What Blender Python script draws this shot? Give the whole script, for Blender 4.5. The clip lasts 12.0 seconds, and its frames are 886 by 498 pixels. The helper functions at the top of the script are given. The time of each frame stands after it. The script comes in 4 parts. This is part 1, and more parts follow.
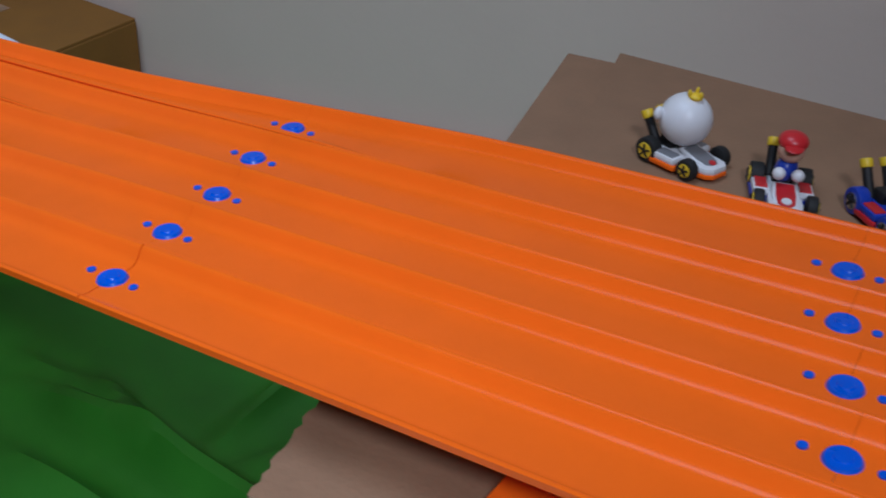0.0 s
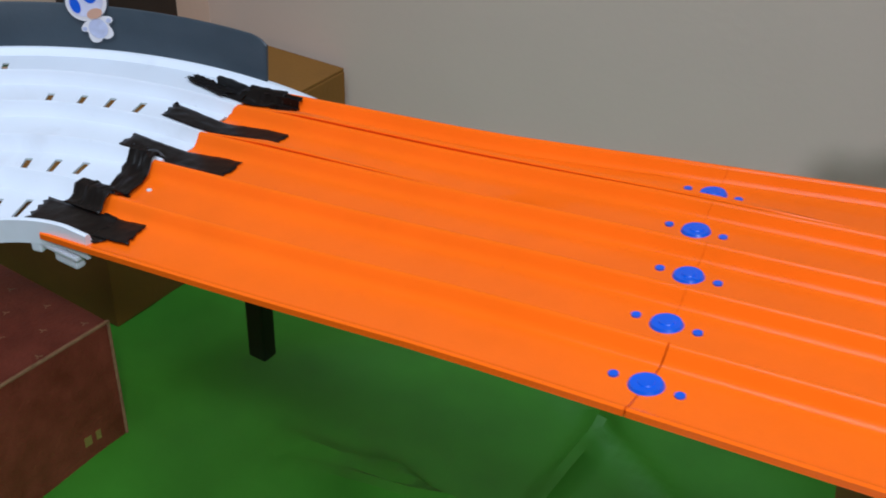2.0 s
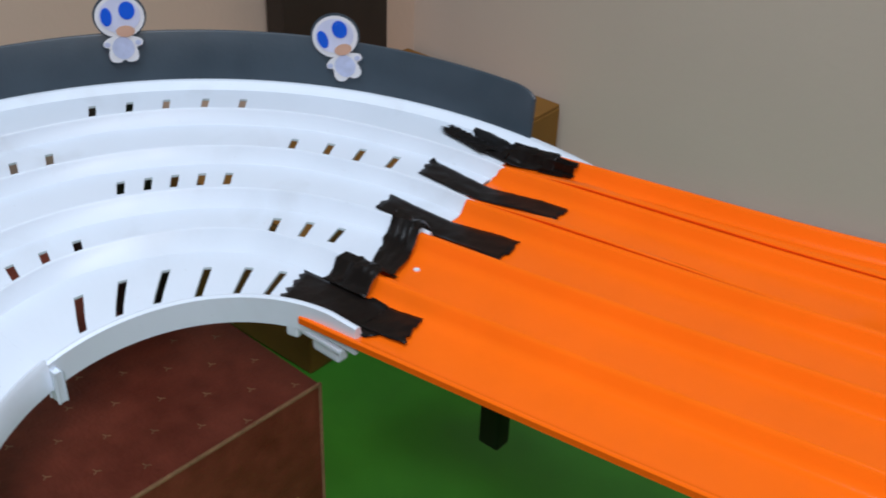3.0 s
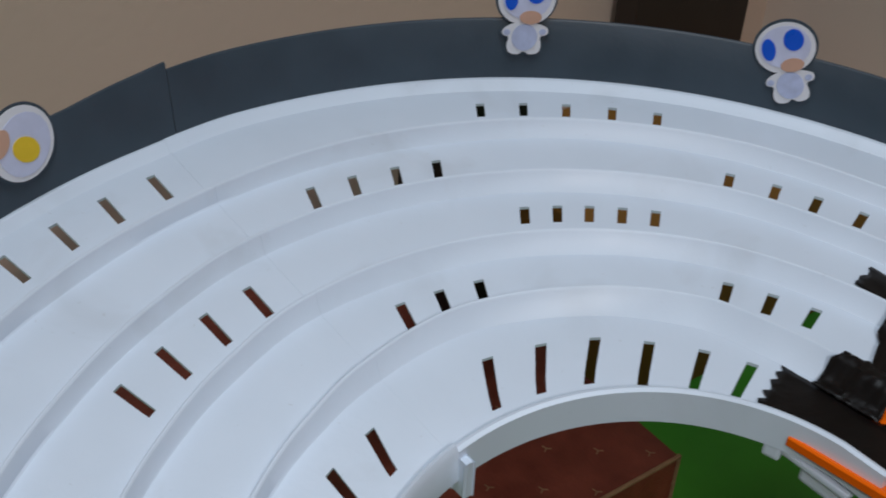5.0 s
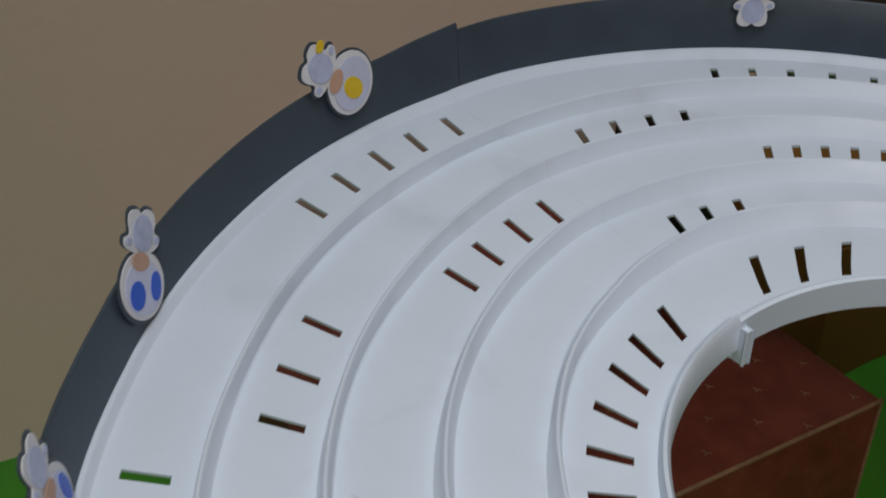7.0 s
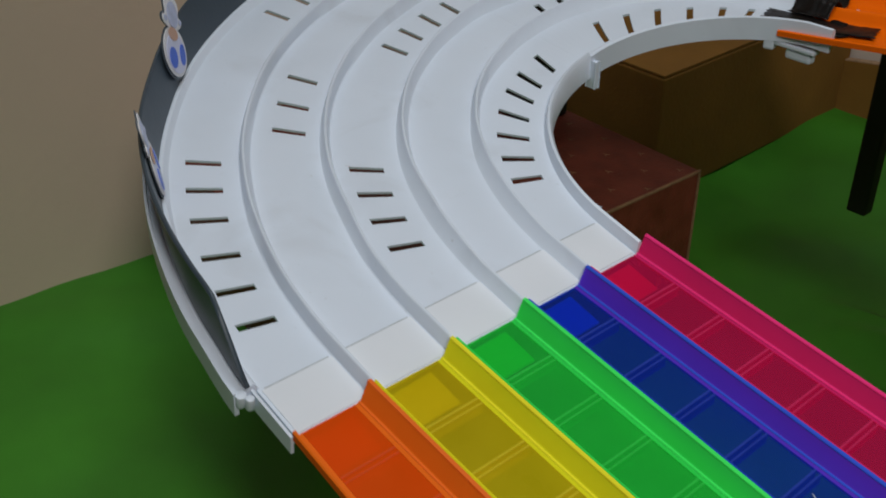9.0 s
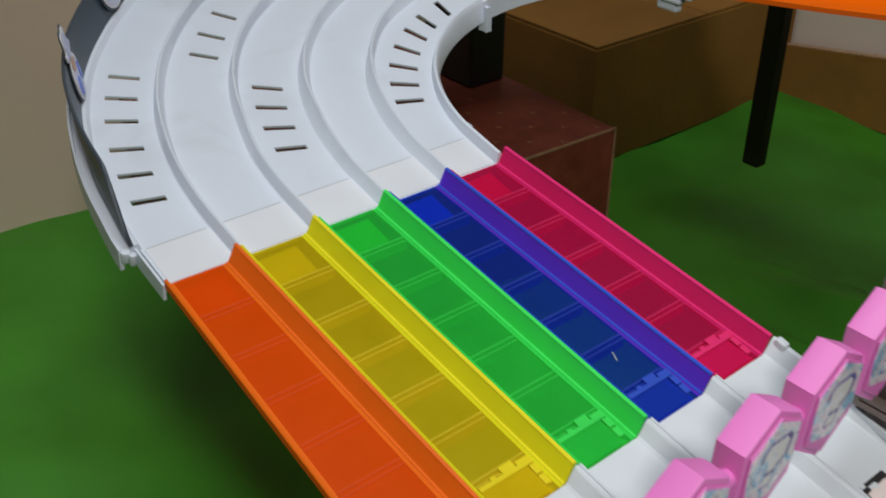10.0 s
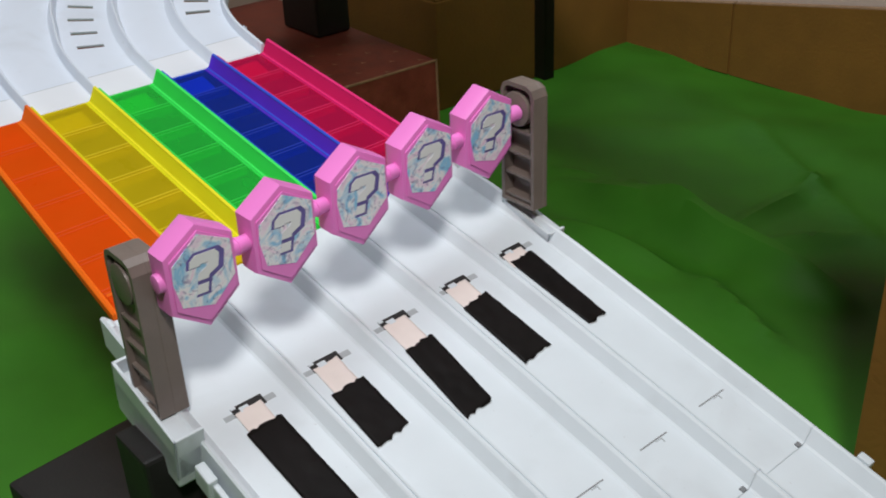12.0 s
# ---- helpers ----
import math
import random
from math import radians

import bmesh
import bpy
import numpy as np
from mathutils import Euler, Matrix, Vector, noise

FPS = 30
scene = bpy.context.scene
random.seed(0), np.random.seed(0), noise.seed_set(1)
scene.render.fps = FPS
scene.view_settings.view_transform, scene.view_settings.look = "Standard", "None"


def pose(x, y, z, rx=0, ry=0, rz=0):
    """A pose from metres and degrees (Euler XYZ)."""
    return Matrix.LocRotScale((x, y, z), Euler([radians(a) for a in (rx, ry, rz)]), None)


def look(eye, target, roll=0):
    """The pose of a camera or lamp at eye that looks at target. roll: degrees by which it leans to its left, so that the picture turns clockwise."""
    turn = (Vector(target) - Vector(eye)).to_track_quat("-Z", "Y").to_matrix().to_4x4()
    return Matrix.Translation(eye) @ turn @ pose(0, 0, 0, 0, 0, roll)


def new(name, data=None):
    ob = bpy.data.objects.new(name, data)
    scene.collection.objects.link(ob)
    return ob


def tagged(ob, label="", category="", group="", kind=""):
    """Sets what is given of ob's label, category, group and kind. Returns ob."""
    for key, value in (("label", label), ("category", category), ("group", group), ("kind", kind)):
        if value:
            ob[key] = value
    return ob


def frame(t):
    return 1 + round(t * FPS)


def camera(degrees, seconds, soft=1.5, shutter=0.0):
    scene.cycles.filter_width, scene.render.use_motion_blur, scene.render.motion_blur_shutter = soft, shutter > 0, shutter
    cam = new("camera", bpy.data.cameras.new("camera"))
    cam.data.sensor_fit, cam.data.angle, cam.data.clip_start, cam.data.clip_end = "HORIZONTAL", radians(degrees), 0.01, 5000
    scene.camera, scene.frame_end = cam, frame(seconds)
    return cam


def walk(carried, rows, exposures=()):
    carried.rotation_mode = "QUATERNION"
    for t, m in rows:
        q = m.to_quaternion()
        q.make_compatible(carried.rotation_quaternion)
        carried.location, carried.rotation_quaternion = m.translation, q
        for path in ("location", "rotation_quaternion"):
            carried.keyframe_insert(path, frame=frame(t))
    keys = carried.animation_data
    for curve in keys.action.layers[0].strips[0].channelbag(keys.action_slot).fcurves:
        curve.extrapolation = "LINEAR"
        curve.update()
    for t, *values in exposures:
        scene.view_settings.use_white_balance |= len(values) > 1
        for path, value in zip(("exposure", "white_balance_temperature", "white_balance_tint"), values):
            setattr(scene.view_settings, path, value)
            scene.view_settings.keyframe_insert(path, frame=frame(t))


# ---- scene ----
cam = camera(44.5, 12.0, soft=1.8, shutter=0.3)
PATH = [
    (0, (0.57377, -0.14493, 0.47452), (0.32900, 0.28542, 0.13556), 4.557),
    (0.5, (0.52976, -0.15357, 0.46836), (0.27306, 0.27180, 0.13198), 3.824),
    (1, (0.47309, -0.16725, 0.46282), (0.20924, 0.25452, 0.12741), 3.486),
    (1.5, (0.42074, -0.18111, 0.45935), (0.15267, 0.24626, 0.13454), 2.098),
    (2, (0.38170, -0.19124, 0.44927), (0.11344, 0.23593, 0.12436), 1.744),
    (2.5, (0.32685, -0.17681, 0.44838), (0.03565, 0.23959, 0.12930), 2.635),
    (3, (0.25792, -0.16455, 0.43776), (-0.06158, 0.22531, 0.11229), 2.234),
    (3.5, (0.21188, -0.14661, 0.43078), (-0.11935, 0.22893, 0.10024), 1.969),
    (3.6, (0.20250, -0.14356, 0.42978), (-0.13492, 0.22840, 0.10147), 1.831),
    (5.3, (0.09424, -0.16774, 0.40236), (-0.29333, 0.13329, 0.05717), 3.134),
    (5.5, (0.08839, -0.17212, 0.40457), (-0.30303, 0.12549, 0.06074), 3.047),
    (6, (0.08355, -0.19693, 0.40292), (-0.32938, 0.08636, 0.07240), 2.618),
    (6.5, (0.10214, -0.22688, 0.39389), (-0.33164, 0.03574, 0.07316), 0.816),
    (7, (0.14053, -0.27559, 0.39161), (-0.28965, -0.00122, 0.07591), 0.675),
    (7.1, (0.14604, -0.28614, 0.39179), (-0.28047, -0.00681, 0.07547), 0.873),
    (8.8, (0.27003, -0.42706, 0.38163), (-0.11336, -0.08555, 0.07117), -0.243),
    (9, (0.28711, -0.43388, 0.37778), (-0.09512, -0.09596, 0.06200), 0.205),
    (9.5, (0.34630, -0.43726, 0.37714), (-0.04069, -0.10489, 0.06128), 1.081),
    (10, (0.40585, -0.43587, 0.36632), (0.01007, -0.10599, 0.05884), 0.790),
    (10.5, (0.46877, -0.43062, 0.36041), (0.07139, -0.09906, 0.05683), 0.766),
    (11, (0.53673, -0.42022, 0.34967), (0.13825, -0.08723, 0.04913), -0.851),
    (11.5, (0.59286, -0.42690, 0.33869), (0.18771, -0.10077, 0.03954), -0.819),
    (12, (0.63382, -0.42880, 0.33859), (0.22580, -0.09844, 0.04809), -2.698),
]
EXPOSURES = [(0.0, -0.4, 5200, 13), (1.0, -0.2, 5400, 13), (2.5, 0.05, 5800, 12), (3.5, -0.22, 5950, 12), (5.5, -0.78, 6050, 11), (7.0, -0.9, 6450, 12), (9.0, -0.85, 6450, 11), (10.0, -0.6, 6550, 12), (12.0, -0.35, 6450, 13)]
walk(cam, [(t, look(eye, target, roll)) for t, eye, target, roll in PATH], EXPOSURES)

# ---- light ----
world = bpy.data.worlds.new("room_light")
scene.world = world
world.use_nodes = True
world.node_tree.nodes["Background"].inputs["Color"].default_value = (1.0, 0.93, 0.85, 1)
world.node_tree.nodes["Background"].inputs["Strength"].default_value = 0.02


def area_lamp(name, eye, target, size, watts, colour, spread):
    data = bpy.data.lights.new(name, "AREA")
    data.shape, data.size, data.energy, data.color, data.spread = "DISK", size, watts, colour, radians(spread)
    ob = new(name, data)
    ob.matrix_world = look(eye, target)
    return ob


area_lamp("hanging_lamp", (0.08, -0.13, 1.5), (0.05, -0.02, 0.1), 0.8, 3.3, (0.9, 0.97, 1.0), 84)
area_lamp("ceiling_lamp", (0.92, -0.6, 1.15), (0.24, -0.12, 0.08), 0.22, 2.9, (1.0, 0.96, 0.91), 84)

# ---- materials ----


def material(name, base, rough=0.5, metal=0.0, vary=0.12, grain=60.0, bump=0.0, bump_scale=400.0, coat=0.0, second=None, random_object=0.0, spec=0.5):
    """A surface with two scales of colour change, fine relief and uneven gloss."""
    m = bpy.data.materials.new(name)
    m.use_nodes = True
    nt = m.node_tree
    n, l = nt.nodes, nt.links
    b = n["Principled BSDF"]
    b.inputs["Metallic"].default_value = metal
    b.inputs["Coat Weight"].default_value = coat
    b.inputs["Specular IOR Level"].default_value = spec
    co = n.new("ShaderNodeTexCoord")
    big, small = n.new("ShaderNodeTexNoise"), n.new("ShaderNodeTexNoise")
    big.inputs["Scale"].default_value, big.inputs["Detail"].default_value = grain / 6, 3
    small.inputs["Scale"].default_value, small.inputs["Detail"].default_value = grain, 5
    for t in (big, small):
        l.new(co.outputs["Object"], t.inputs["Vector"])
    add = n.new("ShaderNodeMath")
    add.operation = "ADD"
    l.new(big.outputs["Fac"], add.inputs[0])
    l.new(small.outputs["Fac"], add.inputs[1])
    ramp = n.new("ShaderNodeValToRGB")
    dark = tuple(c * (1 - vary) for c in base)
    light = second or tuple(min(1.0, c * (1 + vary)) for c in base)
    ramp.color_ramp.elements[0].position, ramp.color_ramp.elements[0].color = 0.3, (*dark, 1)
    ramp.color_ramp.elements[1].position, ramp.color_ramp.elements[1].color = 0.7, (*light, 1)
    half = n.new("ShaderNodeMath")
    half.operation, half.inputs[1].default_value = "MULTIPLY", 0.5
    l.new(add.outputs[0], half.inputs[0])
    l.new(half.outputs[0], ramp.inputs["Fac"])
    colour = ramp.outputs["Color"]
    if random_object:
        info, hsv, span = n.new("ShaderNodeObjectInfo"), n.new("ShaderNodeHueSaturation"), n.new("ShaderNodeMapRange")
        span.inputs["To Min"].default_value, span.inputs["To Max"].default_value = 1 - random_object, 1 + random_object
        l.new(info.outputs["Random"], span.inputs["Value"])
        l.new(span.outputs["Result"], hsv.inputs["Value"])
        l.new(colour, hsv.inputs["Color"])
        colour = hsv.outputs["Color"]
    l.new(colour, b.inputs["Base Color"])
    gloss = n.new("ShaderNodeMapRange")
    gloss.inputs["To Min"].default_value, gloss.inputs["To Max"].default_value = max(0.03, rough - 0.1), min(1.0, rough + 0.1)
    l.new(small.outputs["Fac"], gloss.inputs["Value"])
    l.new(gloss.outputs["Result"], b.inputs["Roughness"])
    if bump:
        fine, relief = n.new("ShaderNodeTexNoise"), n.new("ShaderNodeBump")
        fine.inputs["Scale"].default_value, fine.inputs["Detail"].default_value = bump_scale, 4
        l.new(co.outputs["Object"], fine.inputs["Vector"])
        relief.inputs["Strength"].default_value, relief.inputs["Distance"].default_value = bump, 0.002
        l.new(fine.outputs["Fac"], relief.inputs["Height"])
        l.new(relief.outputs["Normal"], b.inputs["Normal"])
    return m


def clear_plastic(name, base, tint, solid, gloss=0.07):
    """Translucent coloured plastic: tinted see-through mixed with a glossy body."""
    m = material(name, base, rough=0.3, vary=0.08, grain=50, spec=gloss)
    n, l = m.node_tree.nodes, m.node_tree.links
    see, mix = n.new("ShaderNodeBsdfTransparent"), n.new("ShaderNodeMixShader")
    see.inputs["Color"].default_value = (*tint, 1)
    mix.inputs["Fac"].default_value = solid
    l.new(see.outputs[0], mix.inputs[1])
    l.new(n["Principled BSDF"].outputs[0], mix.inputs[2])
    l.new(mix.outputs[0], n["Material Output"].inputs["Surface"])
    return m


def blotchy_print(name):
    """A glossy sticker print: cloudy blue, white and pink blotches with dark violet flecks."""
    m = material(name, (0.6, 0.65, 0.8), rough=0.3, vary=0.05, grain=200)
    n, l = m.node_tree.nodes, m.node_tree.links
    co, cloud, fleck = n.new("ShaderNodeTexCoord"), n.new("ShaderNodeTexNoise"), n.new("ShaderNodeTexNoise")
    cloud.inputs["Scale"].default_value, cloud.inputs["Detail"].default_value, cloud.inputs["Distortion"].default_value = 90, 4, 1.4
    fleck.inputs["Scale"].default_value, fleck.inputs["Detail"].default_value, fleck.inputs["Distortion"].default_value = 170, 3, 2.2
    for t in (cloud, fleck):
        l.new(co.outputs["Object"], t.inputs["Vector"])
    ramp, spots, mix = n.new("ShaderNodeValToRGB"), n.new("ShaderNodeValToRGB"), n.new("ShaderNodeMix")
    e = ramp.color_ramp.elements
    e[0].position, e[0].color = 0.36, (0.3, 0.62, 0.88, 1)
    e[1].position, e[1].color = 0.68, (0.93, 0.68, 0.88, 1)
    mid = e.new(0.5)
    mid.color = (0.93, 0.94, 0.98, 1)
    f = spots.color_ramp.elements
    f[0].position, f[0].color = 0.54, (0, 0, 0, 1)
    f[1].position, f[1].color = 0.72, (0.7, 0.7, 0.7, 1)
    mix.data_type = "RGBA"
    mix.inputs["B"].default_value = (0.13, 0.1, 0.33, 1)
    l.new(cloud.outputs["Fac"], ramp.inputs["Fac"])
    l.new(fleck.outputs["Fac"], spots.inputs["Fac"])
    l.new(spots.outputs["Color"], mix.inputs["Factor"])
    l.new(ramp.outputs["Color"], mix.inputs["A"])
    l.new(mix.outputs["Result"], n["Principled BSDF"].inputs["Base Color"])
    return m


def scuffed(m):
    """Adds faint grey smudges and a few fine specks to a plastic."""
    n, l = m.node_tree.nodes, m.node_tree.links
    b = n["Principled BSDF"]
    base = b.inputs["Base Color"].links[0].from_socket
    co = n.new("ShaderNodeTexCoord")
    for scale, lo, hi, most in ((22, 0.56, 0.8, 0.3), (420, 0.7, 0.76, 0.35)):
        spot, ramp, mix = n.new("ShaderNodeTexNoise"), n.new("ShaderNodeMapRange"), n.new("ShaderNodeMix")
        spot.inputs["Scale"].default_value, spot.inputs["Detail"].default_value, spot.inputs["Distortion"].default_value = scale, 6, 0.6
        ramp.inputs["From Min"].default_value, ramp.inputs["From Max"].default_value, ramp.inputs["To Max"].default_value = lo, hi, most
        mix.data_type = "RGBA"
        mix.inputs["B"].default_value = (0.42, 0.43, 0.44, 1)
        l.new(co.outputs["Object"], spot.inputs["Vector"])
        l.new(spot.outputs["Fac"], ramp.inputs["Value"])
        l.new(ramp.outputs["Result"], mix.inputs["Factor"])
        l.new(base, mix.inputs["A"])
        base = mix.outputs["Result"]
    l.new(base, b.inputs["Base Color"])
    return m


ORANGE = material("orange_plastic", (0.94, 0.15, 0.002), rough=0.2, vary=0.06, grain=30, bump=0.05, bump_scale=900, spec=0.16)
WHITE = material("white_plastic", (0.7, 0.77, 0.865), rough=0.38, vary=0.03, grain=40, bump=0.03, bump_scale=900)
WHITE = scuffed(WHITE)
GREY_WHITE = material("grey_white_plastic", (0.69, 0.765, 0.81), rough=0.36, vary=0.04, grain=40, bump=0.03, bump_scale=900)
GREY_WHITE = scuffed(GREY_WHITE)
SLATE = material("slate_plastic", (0.045, 0.065, 0.085), rough=0.42, vary=0.15, grain=50, bump=0.05)
BLUE = material("blue_plastic", (0.008, 0.1, 0.66), rough=0.3, vary=0.1, grain=80)
PINK = material("pink_plastic", (0.92, 0.25, 0.7), rough=0.4, vary=0.05, grain=40, bump=0.03)
POST = material("taupe_plastic", (0.19, 0.155, 0.135), rough=0.38, vary=0.15, grain=80, bump=0.06)
TAPE = material("black_tape", (0.006, 0.0045, 0.004), rough=0.4, vary=0.3, grain=90, bump=0.12, bump_scale=220, spec=0.22)
FLAT_TAPE = material("flat_black_tape", (0.007, 0.0055, 0.005), rough=0.55, vary=0.25, grain=120, bump=0.05, bump_scale=500, spec=0.12)
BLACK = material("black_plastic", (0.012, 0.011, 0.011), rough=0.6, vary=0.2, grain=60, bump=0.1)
CARD = material("brown_cardboard", (0.27, 0.155, 0.085), rough=0.85, vary=0.14, grain=45, bump=0.25, bump_scale=300)
CARD_DARK = material("box_cardboard", (0.27, 0.125, 0.018), rough=0.85, vary=0.15, grain=30, bump=0.2, bump_scale=250)
CARD_EDGE = material("torn_cardboard", (0.42, 0.27, 0.16), rough=0.9, vary=0.25, grain=200, bump=0.6, bump_scale=500)
MAROON = material("maroon_leatherette", (0.18, 0.026, 0.012), rough=0.55, vary=0.35, grain=60, bump=0.35, bump_scale=350, second=(0.27, 0.06, 0.035))
WORN = material("worn_edge", (0.3, 0.17, 0.09), rough=0.8, vary=0.35, grain=200, bump=0.4)
GOLD = material("gold_print", (0.5, 0.36, 0.12), rough=0.4, metal=0.6, vary=0.2, grain=300)
GOLD_FADED = material("faded_gold_print", (0.3, 0.17, 0.09), rough=0.5, vary=0.45, grain=300)
CLOTH = material("green_cloth", (0.04, 0.225, 0.01), rough=0.55, vary=0.2, grain=14, bump=0.15, bump_scale=900, second=(0.06, 0.32, 0.016))
WALL = material("beige_wall_paint", (0.8, 0.69, 0.595), rough=0.85, vary=0.04, grain=6, bump=0.12, bump_scale=160)
# same beige wall, with the warmer light on the west side put into its colour
WARM_LIT_WALL = material("warm_lit_beige_wall", (0.78, 0.61, 0.485), rough=0.85, vary=0.05, grain=6, bump=0.12, bump_scale=160)
CEILING = material("ceiling_paint", (0.75, 0.74, 0.72), rough=0.9, vary=0.03, grain=6)
WOOD = material("dark_wood", (0.03, 0.02, 0.015), rough=0.6, vary=0.35, grain=30, bump=0.1)
PAPER = material("white_sticker_paper", (0.78, 0.78, 0.8), rough=0.4, vary=0.05, grain=120)
PALE = blotchy_print("pale_blue_print")
LILAC = material("violet_print", (0.13, 0.1, 0.36), rough=0.4, vary=0.3, grain=200)
YELLOW = material("yellow_paint", (0.8, 0.55, 0.015), rough=0.4, vary=0.1, grain=100)
RED = material("red_paint", (0.55, 0.02, 0.025), rough=0.35, vary=0.1, grain=100)
SKIN = material("tan_paint", (0.6, 0.36, 0.25), rough=0.5, vary=0.08, grain=100)
TYRE = material("black_rubber", (0.012, 0.012, 0.012), rough=0.7, vary=0.2, grain=100)
CHROME = material("chrome_trim", (0.6, 0.62, 0.65), rough=0.2, metal=1.0, vary=0.1, grain=100)
KART_BLUE = material("kart_blue_paint", (0.02, 0.05, 0.4), rough=0.35, vary=0.1, grain=100)
KART_GREY = material("kart_grey_plastic", (0.2, 0.2, 0.215), rough=0.4, vary=0.1, grain=100)
CAP_PRINT = material("lavender_print", (0.62, 0.65, 0.82), rough=0.35, vary=0.1, grain=150)
BODY_PRINT = material("pale_blue_body_print", (0.5, 0.55, 0.74), rough=0.35, vary=0.2, grain=250)
TONGUE = material("bright_white_plastic", (0.85, 0.87, 0.88), rough=0.4, vary=0.03, grain=40)
SLIT = material("grey_slit", (0.2, 0.21, 0.22), rough=0.6, vary=0.1, grain=60)
# mid grey that paints the shade of shallow grooves; also colours the scratch
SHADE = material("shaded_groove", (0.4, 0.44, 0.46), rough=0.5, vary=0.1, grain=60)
PLATE = material("warm_white_plastic", (0.76, 0.8, 0.85), rough=0.4, vary=0.03, grain=40)
TAB = material("cream_paper_tab", (0.82, 0.74, 0.7), rough=0.7, vary=0.05, grain=100)
RAINBOW = [
    ("orange", (1.0, 0.13, 0.004), (1.0, 0.32, 0.04), 0.5),
    ("yellow", (0.8, 0.66, 0.01), (0.98, 0.88, 0.12), 0.33),
    ("green", (0.035, 0.7, 0.1), (0.22, 0.95, 0.3), 0.34),
    ("blue", (0.018, 0.07, 0.52), (0.25, 0.42, 0.95), 0.24),
    ("magenta", (0.8, 0.02, 0.17), (0.97, 0.22, 0.38), 0.26),
]
PANES = [clear_plastic(f"clear_{w}_pane", b, t, k, 0.08 if w == "orange" else 0.22) for w, b, t, k in RAINBOW]
# side walls: pane colour lightened in place of light passing through them
LIT_SIDES = [clear_plastic(f"clear_{w}_side", tuple(min(0.98, c * 1.4 + 0.008) for c in b), t, k + (0.3 if w in ("orange", "yellow") else 0.2)) for w, b, t, k in RAINBOW]
VIOLET = clear_plastic("clear_violet_side", (0.17, 0.06, 0.8), (0.4, 0.25, 0.95), 0.5)
ENDS = [clear_plastic(f"clear_{w}_end", b, t, 0.45) for w, b, t, k in RAINBOW]
RIBS = [clear_plastic(f"clear_{w}_rib", tuple(min(0.95, c * 1.2 + 0.04) for c in b), t, 0.42) for w, b, t, k in RAINBOW]
# lightened base: paints the light coming back from the white tongue underneath
BRIGHT_RIMS = [clear_plastic(f"clear_{w}_rim", tuple(min(0.98, c * 1.1 + 0.13 * d) for c, d in zip(b, t)), t, 0.7, 0.15) for w, b, t, k in RAINBOW]
LIPS = [clear_plastic(f"clear_{w}_lip", tuple(min(0.98, c * 1.3 + 0.02) for c in b), t, 0.85) for w, b, t, k in RAINBOW]

# ---- building tools ----


def mesh_object(name, verts, faces, mat, parent=None, label="", smooth=False, face_mats=None):
    me = bpy.data.meshes.new(name)
    me.from_pydata([tuple(v) for v in verts], [], faces)
    for m in mat if isinstance(mat, (list, tuple)) else (mat,):
        me.materials.append(m)
    if face_mats:
        for p, i in zip(me.polygons, face_mats):
            p.material_index = i
    me.update()
    ob = new(name, me)
    if smooth:
        me.shade_smooth()
        me.set_sharp_from_angle(angle=radians(38))
    if parent:
        ob.parent = parent
    if label:
        ob["label"] = label
    return ob


def part(name, bm, mat, parent=None, label="", smooth=False):
    """One bmesh as one mesh object under a thing or a part."""
    me = bpy.data.meshes.new(name)
    bmesh.ops.recalc_face_normals(bm, faces=bm.faces)
    bm.to_mesh(me)
    bm.free()
    for m in mat if isinstance(mat, (list, tuple)) else (mat,):
        me.materials.append(m)
    ob = new(name, me)
    if smooth:
        me.shade_smooth()
        me.set_sharp_from_angle(angle=radians(38))
    if parent:
        ob.parent = parent
    if label:
        ob["label"] = label
    return ob


def thing(name, label, category, group="", place=(0, 0, 0), kind=""):
    """An Empty at the thing's base that carries its parts."""
    ob = new(name)
    ob.empty_display_size = 0.01
    ob.location = place
    return tagged(ob, label, category, group, kind)


def box_bm(x0, x1, y0, y1, z0, z1, bevel=0.0, bm=None, mat_index=0, segments=2, m=None):
    bm = bm or bmesh.new()
    ret = bmesh.ops.create_cube(bm, size=1.0)
    vs = ret["verts"]
    for v in vs:
        v.co = Vector(((x0 + x1) / 2 + v.co.x * (x1 - x0), (y0 + y1) / 2 + v.co.y * (y1 - y0), (z0 + z1) / 2 + v.co.z * (z1 - z0)))
    if m is not None:
        for v in vs:
            v.co = m @ v.co
    fs = {f for v in vs for f in v.link_faces}
    for f in fs:
        f.material_index = mat_index
    if bevel:
        es = list({e for v in vs for e in v.link_edges})
        bmesh.ops.bevel(bm, geom=es, offset=bevel, segments=segments, affect="EDGES", profile=0.6)
    return bm


def tube_bm(r, depth, m, sides=24, r2=None, bm=None, bevel=0.0):
    """A cylinder or cone along the local z of m."""
    bm = bm or bmesh.new()
    ret = bmesh.ops.create_cone(bm, cap_ends=True, segments=sides, radius1=r, radius2=r if r2 is None else r2, depth=depth)
    vs = ret["verts"]
    if bevel:
        es = [e for e in {e for v in vs for e in v.link_edges} if any(len(f.verts) > 4 for f in e.link_faces)]
        got = bmesh.ops.bevel(bm, geom=es, offset=bevel, segments=2, affect="EDGES", profile=0.6)
        vs = list(set(got["verts"]) | {v for v in vs if v.is_valid})
    for v in vs:
        v.co = m @ v.co
    return bm


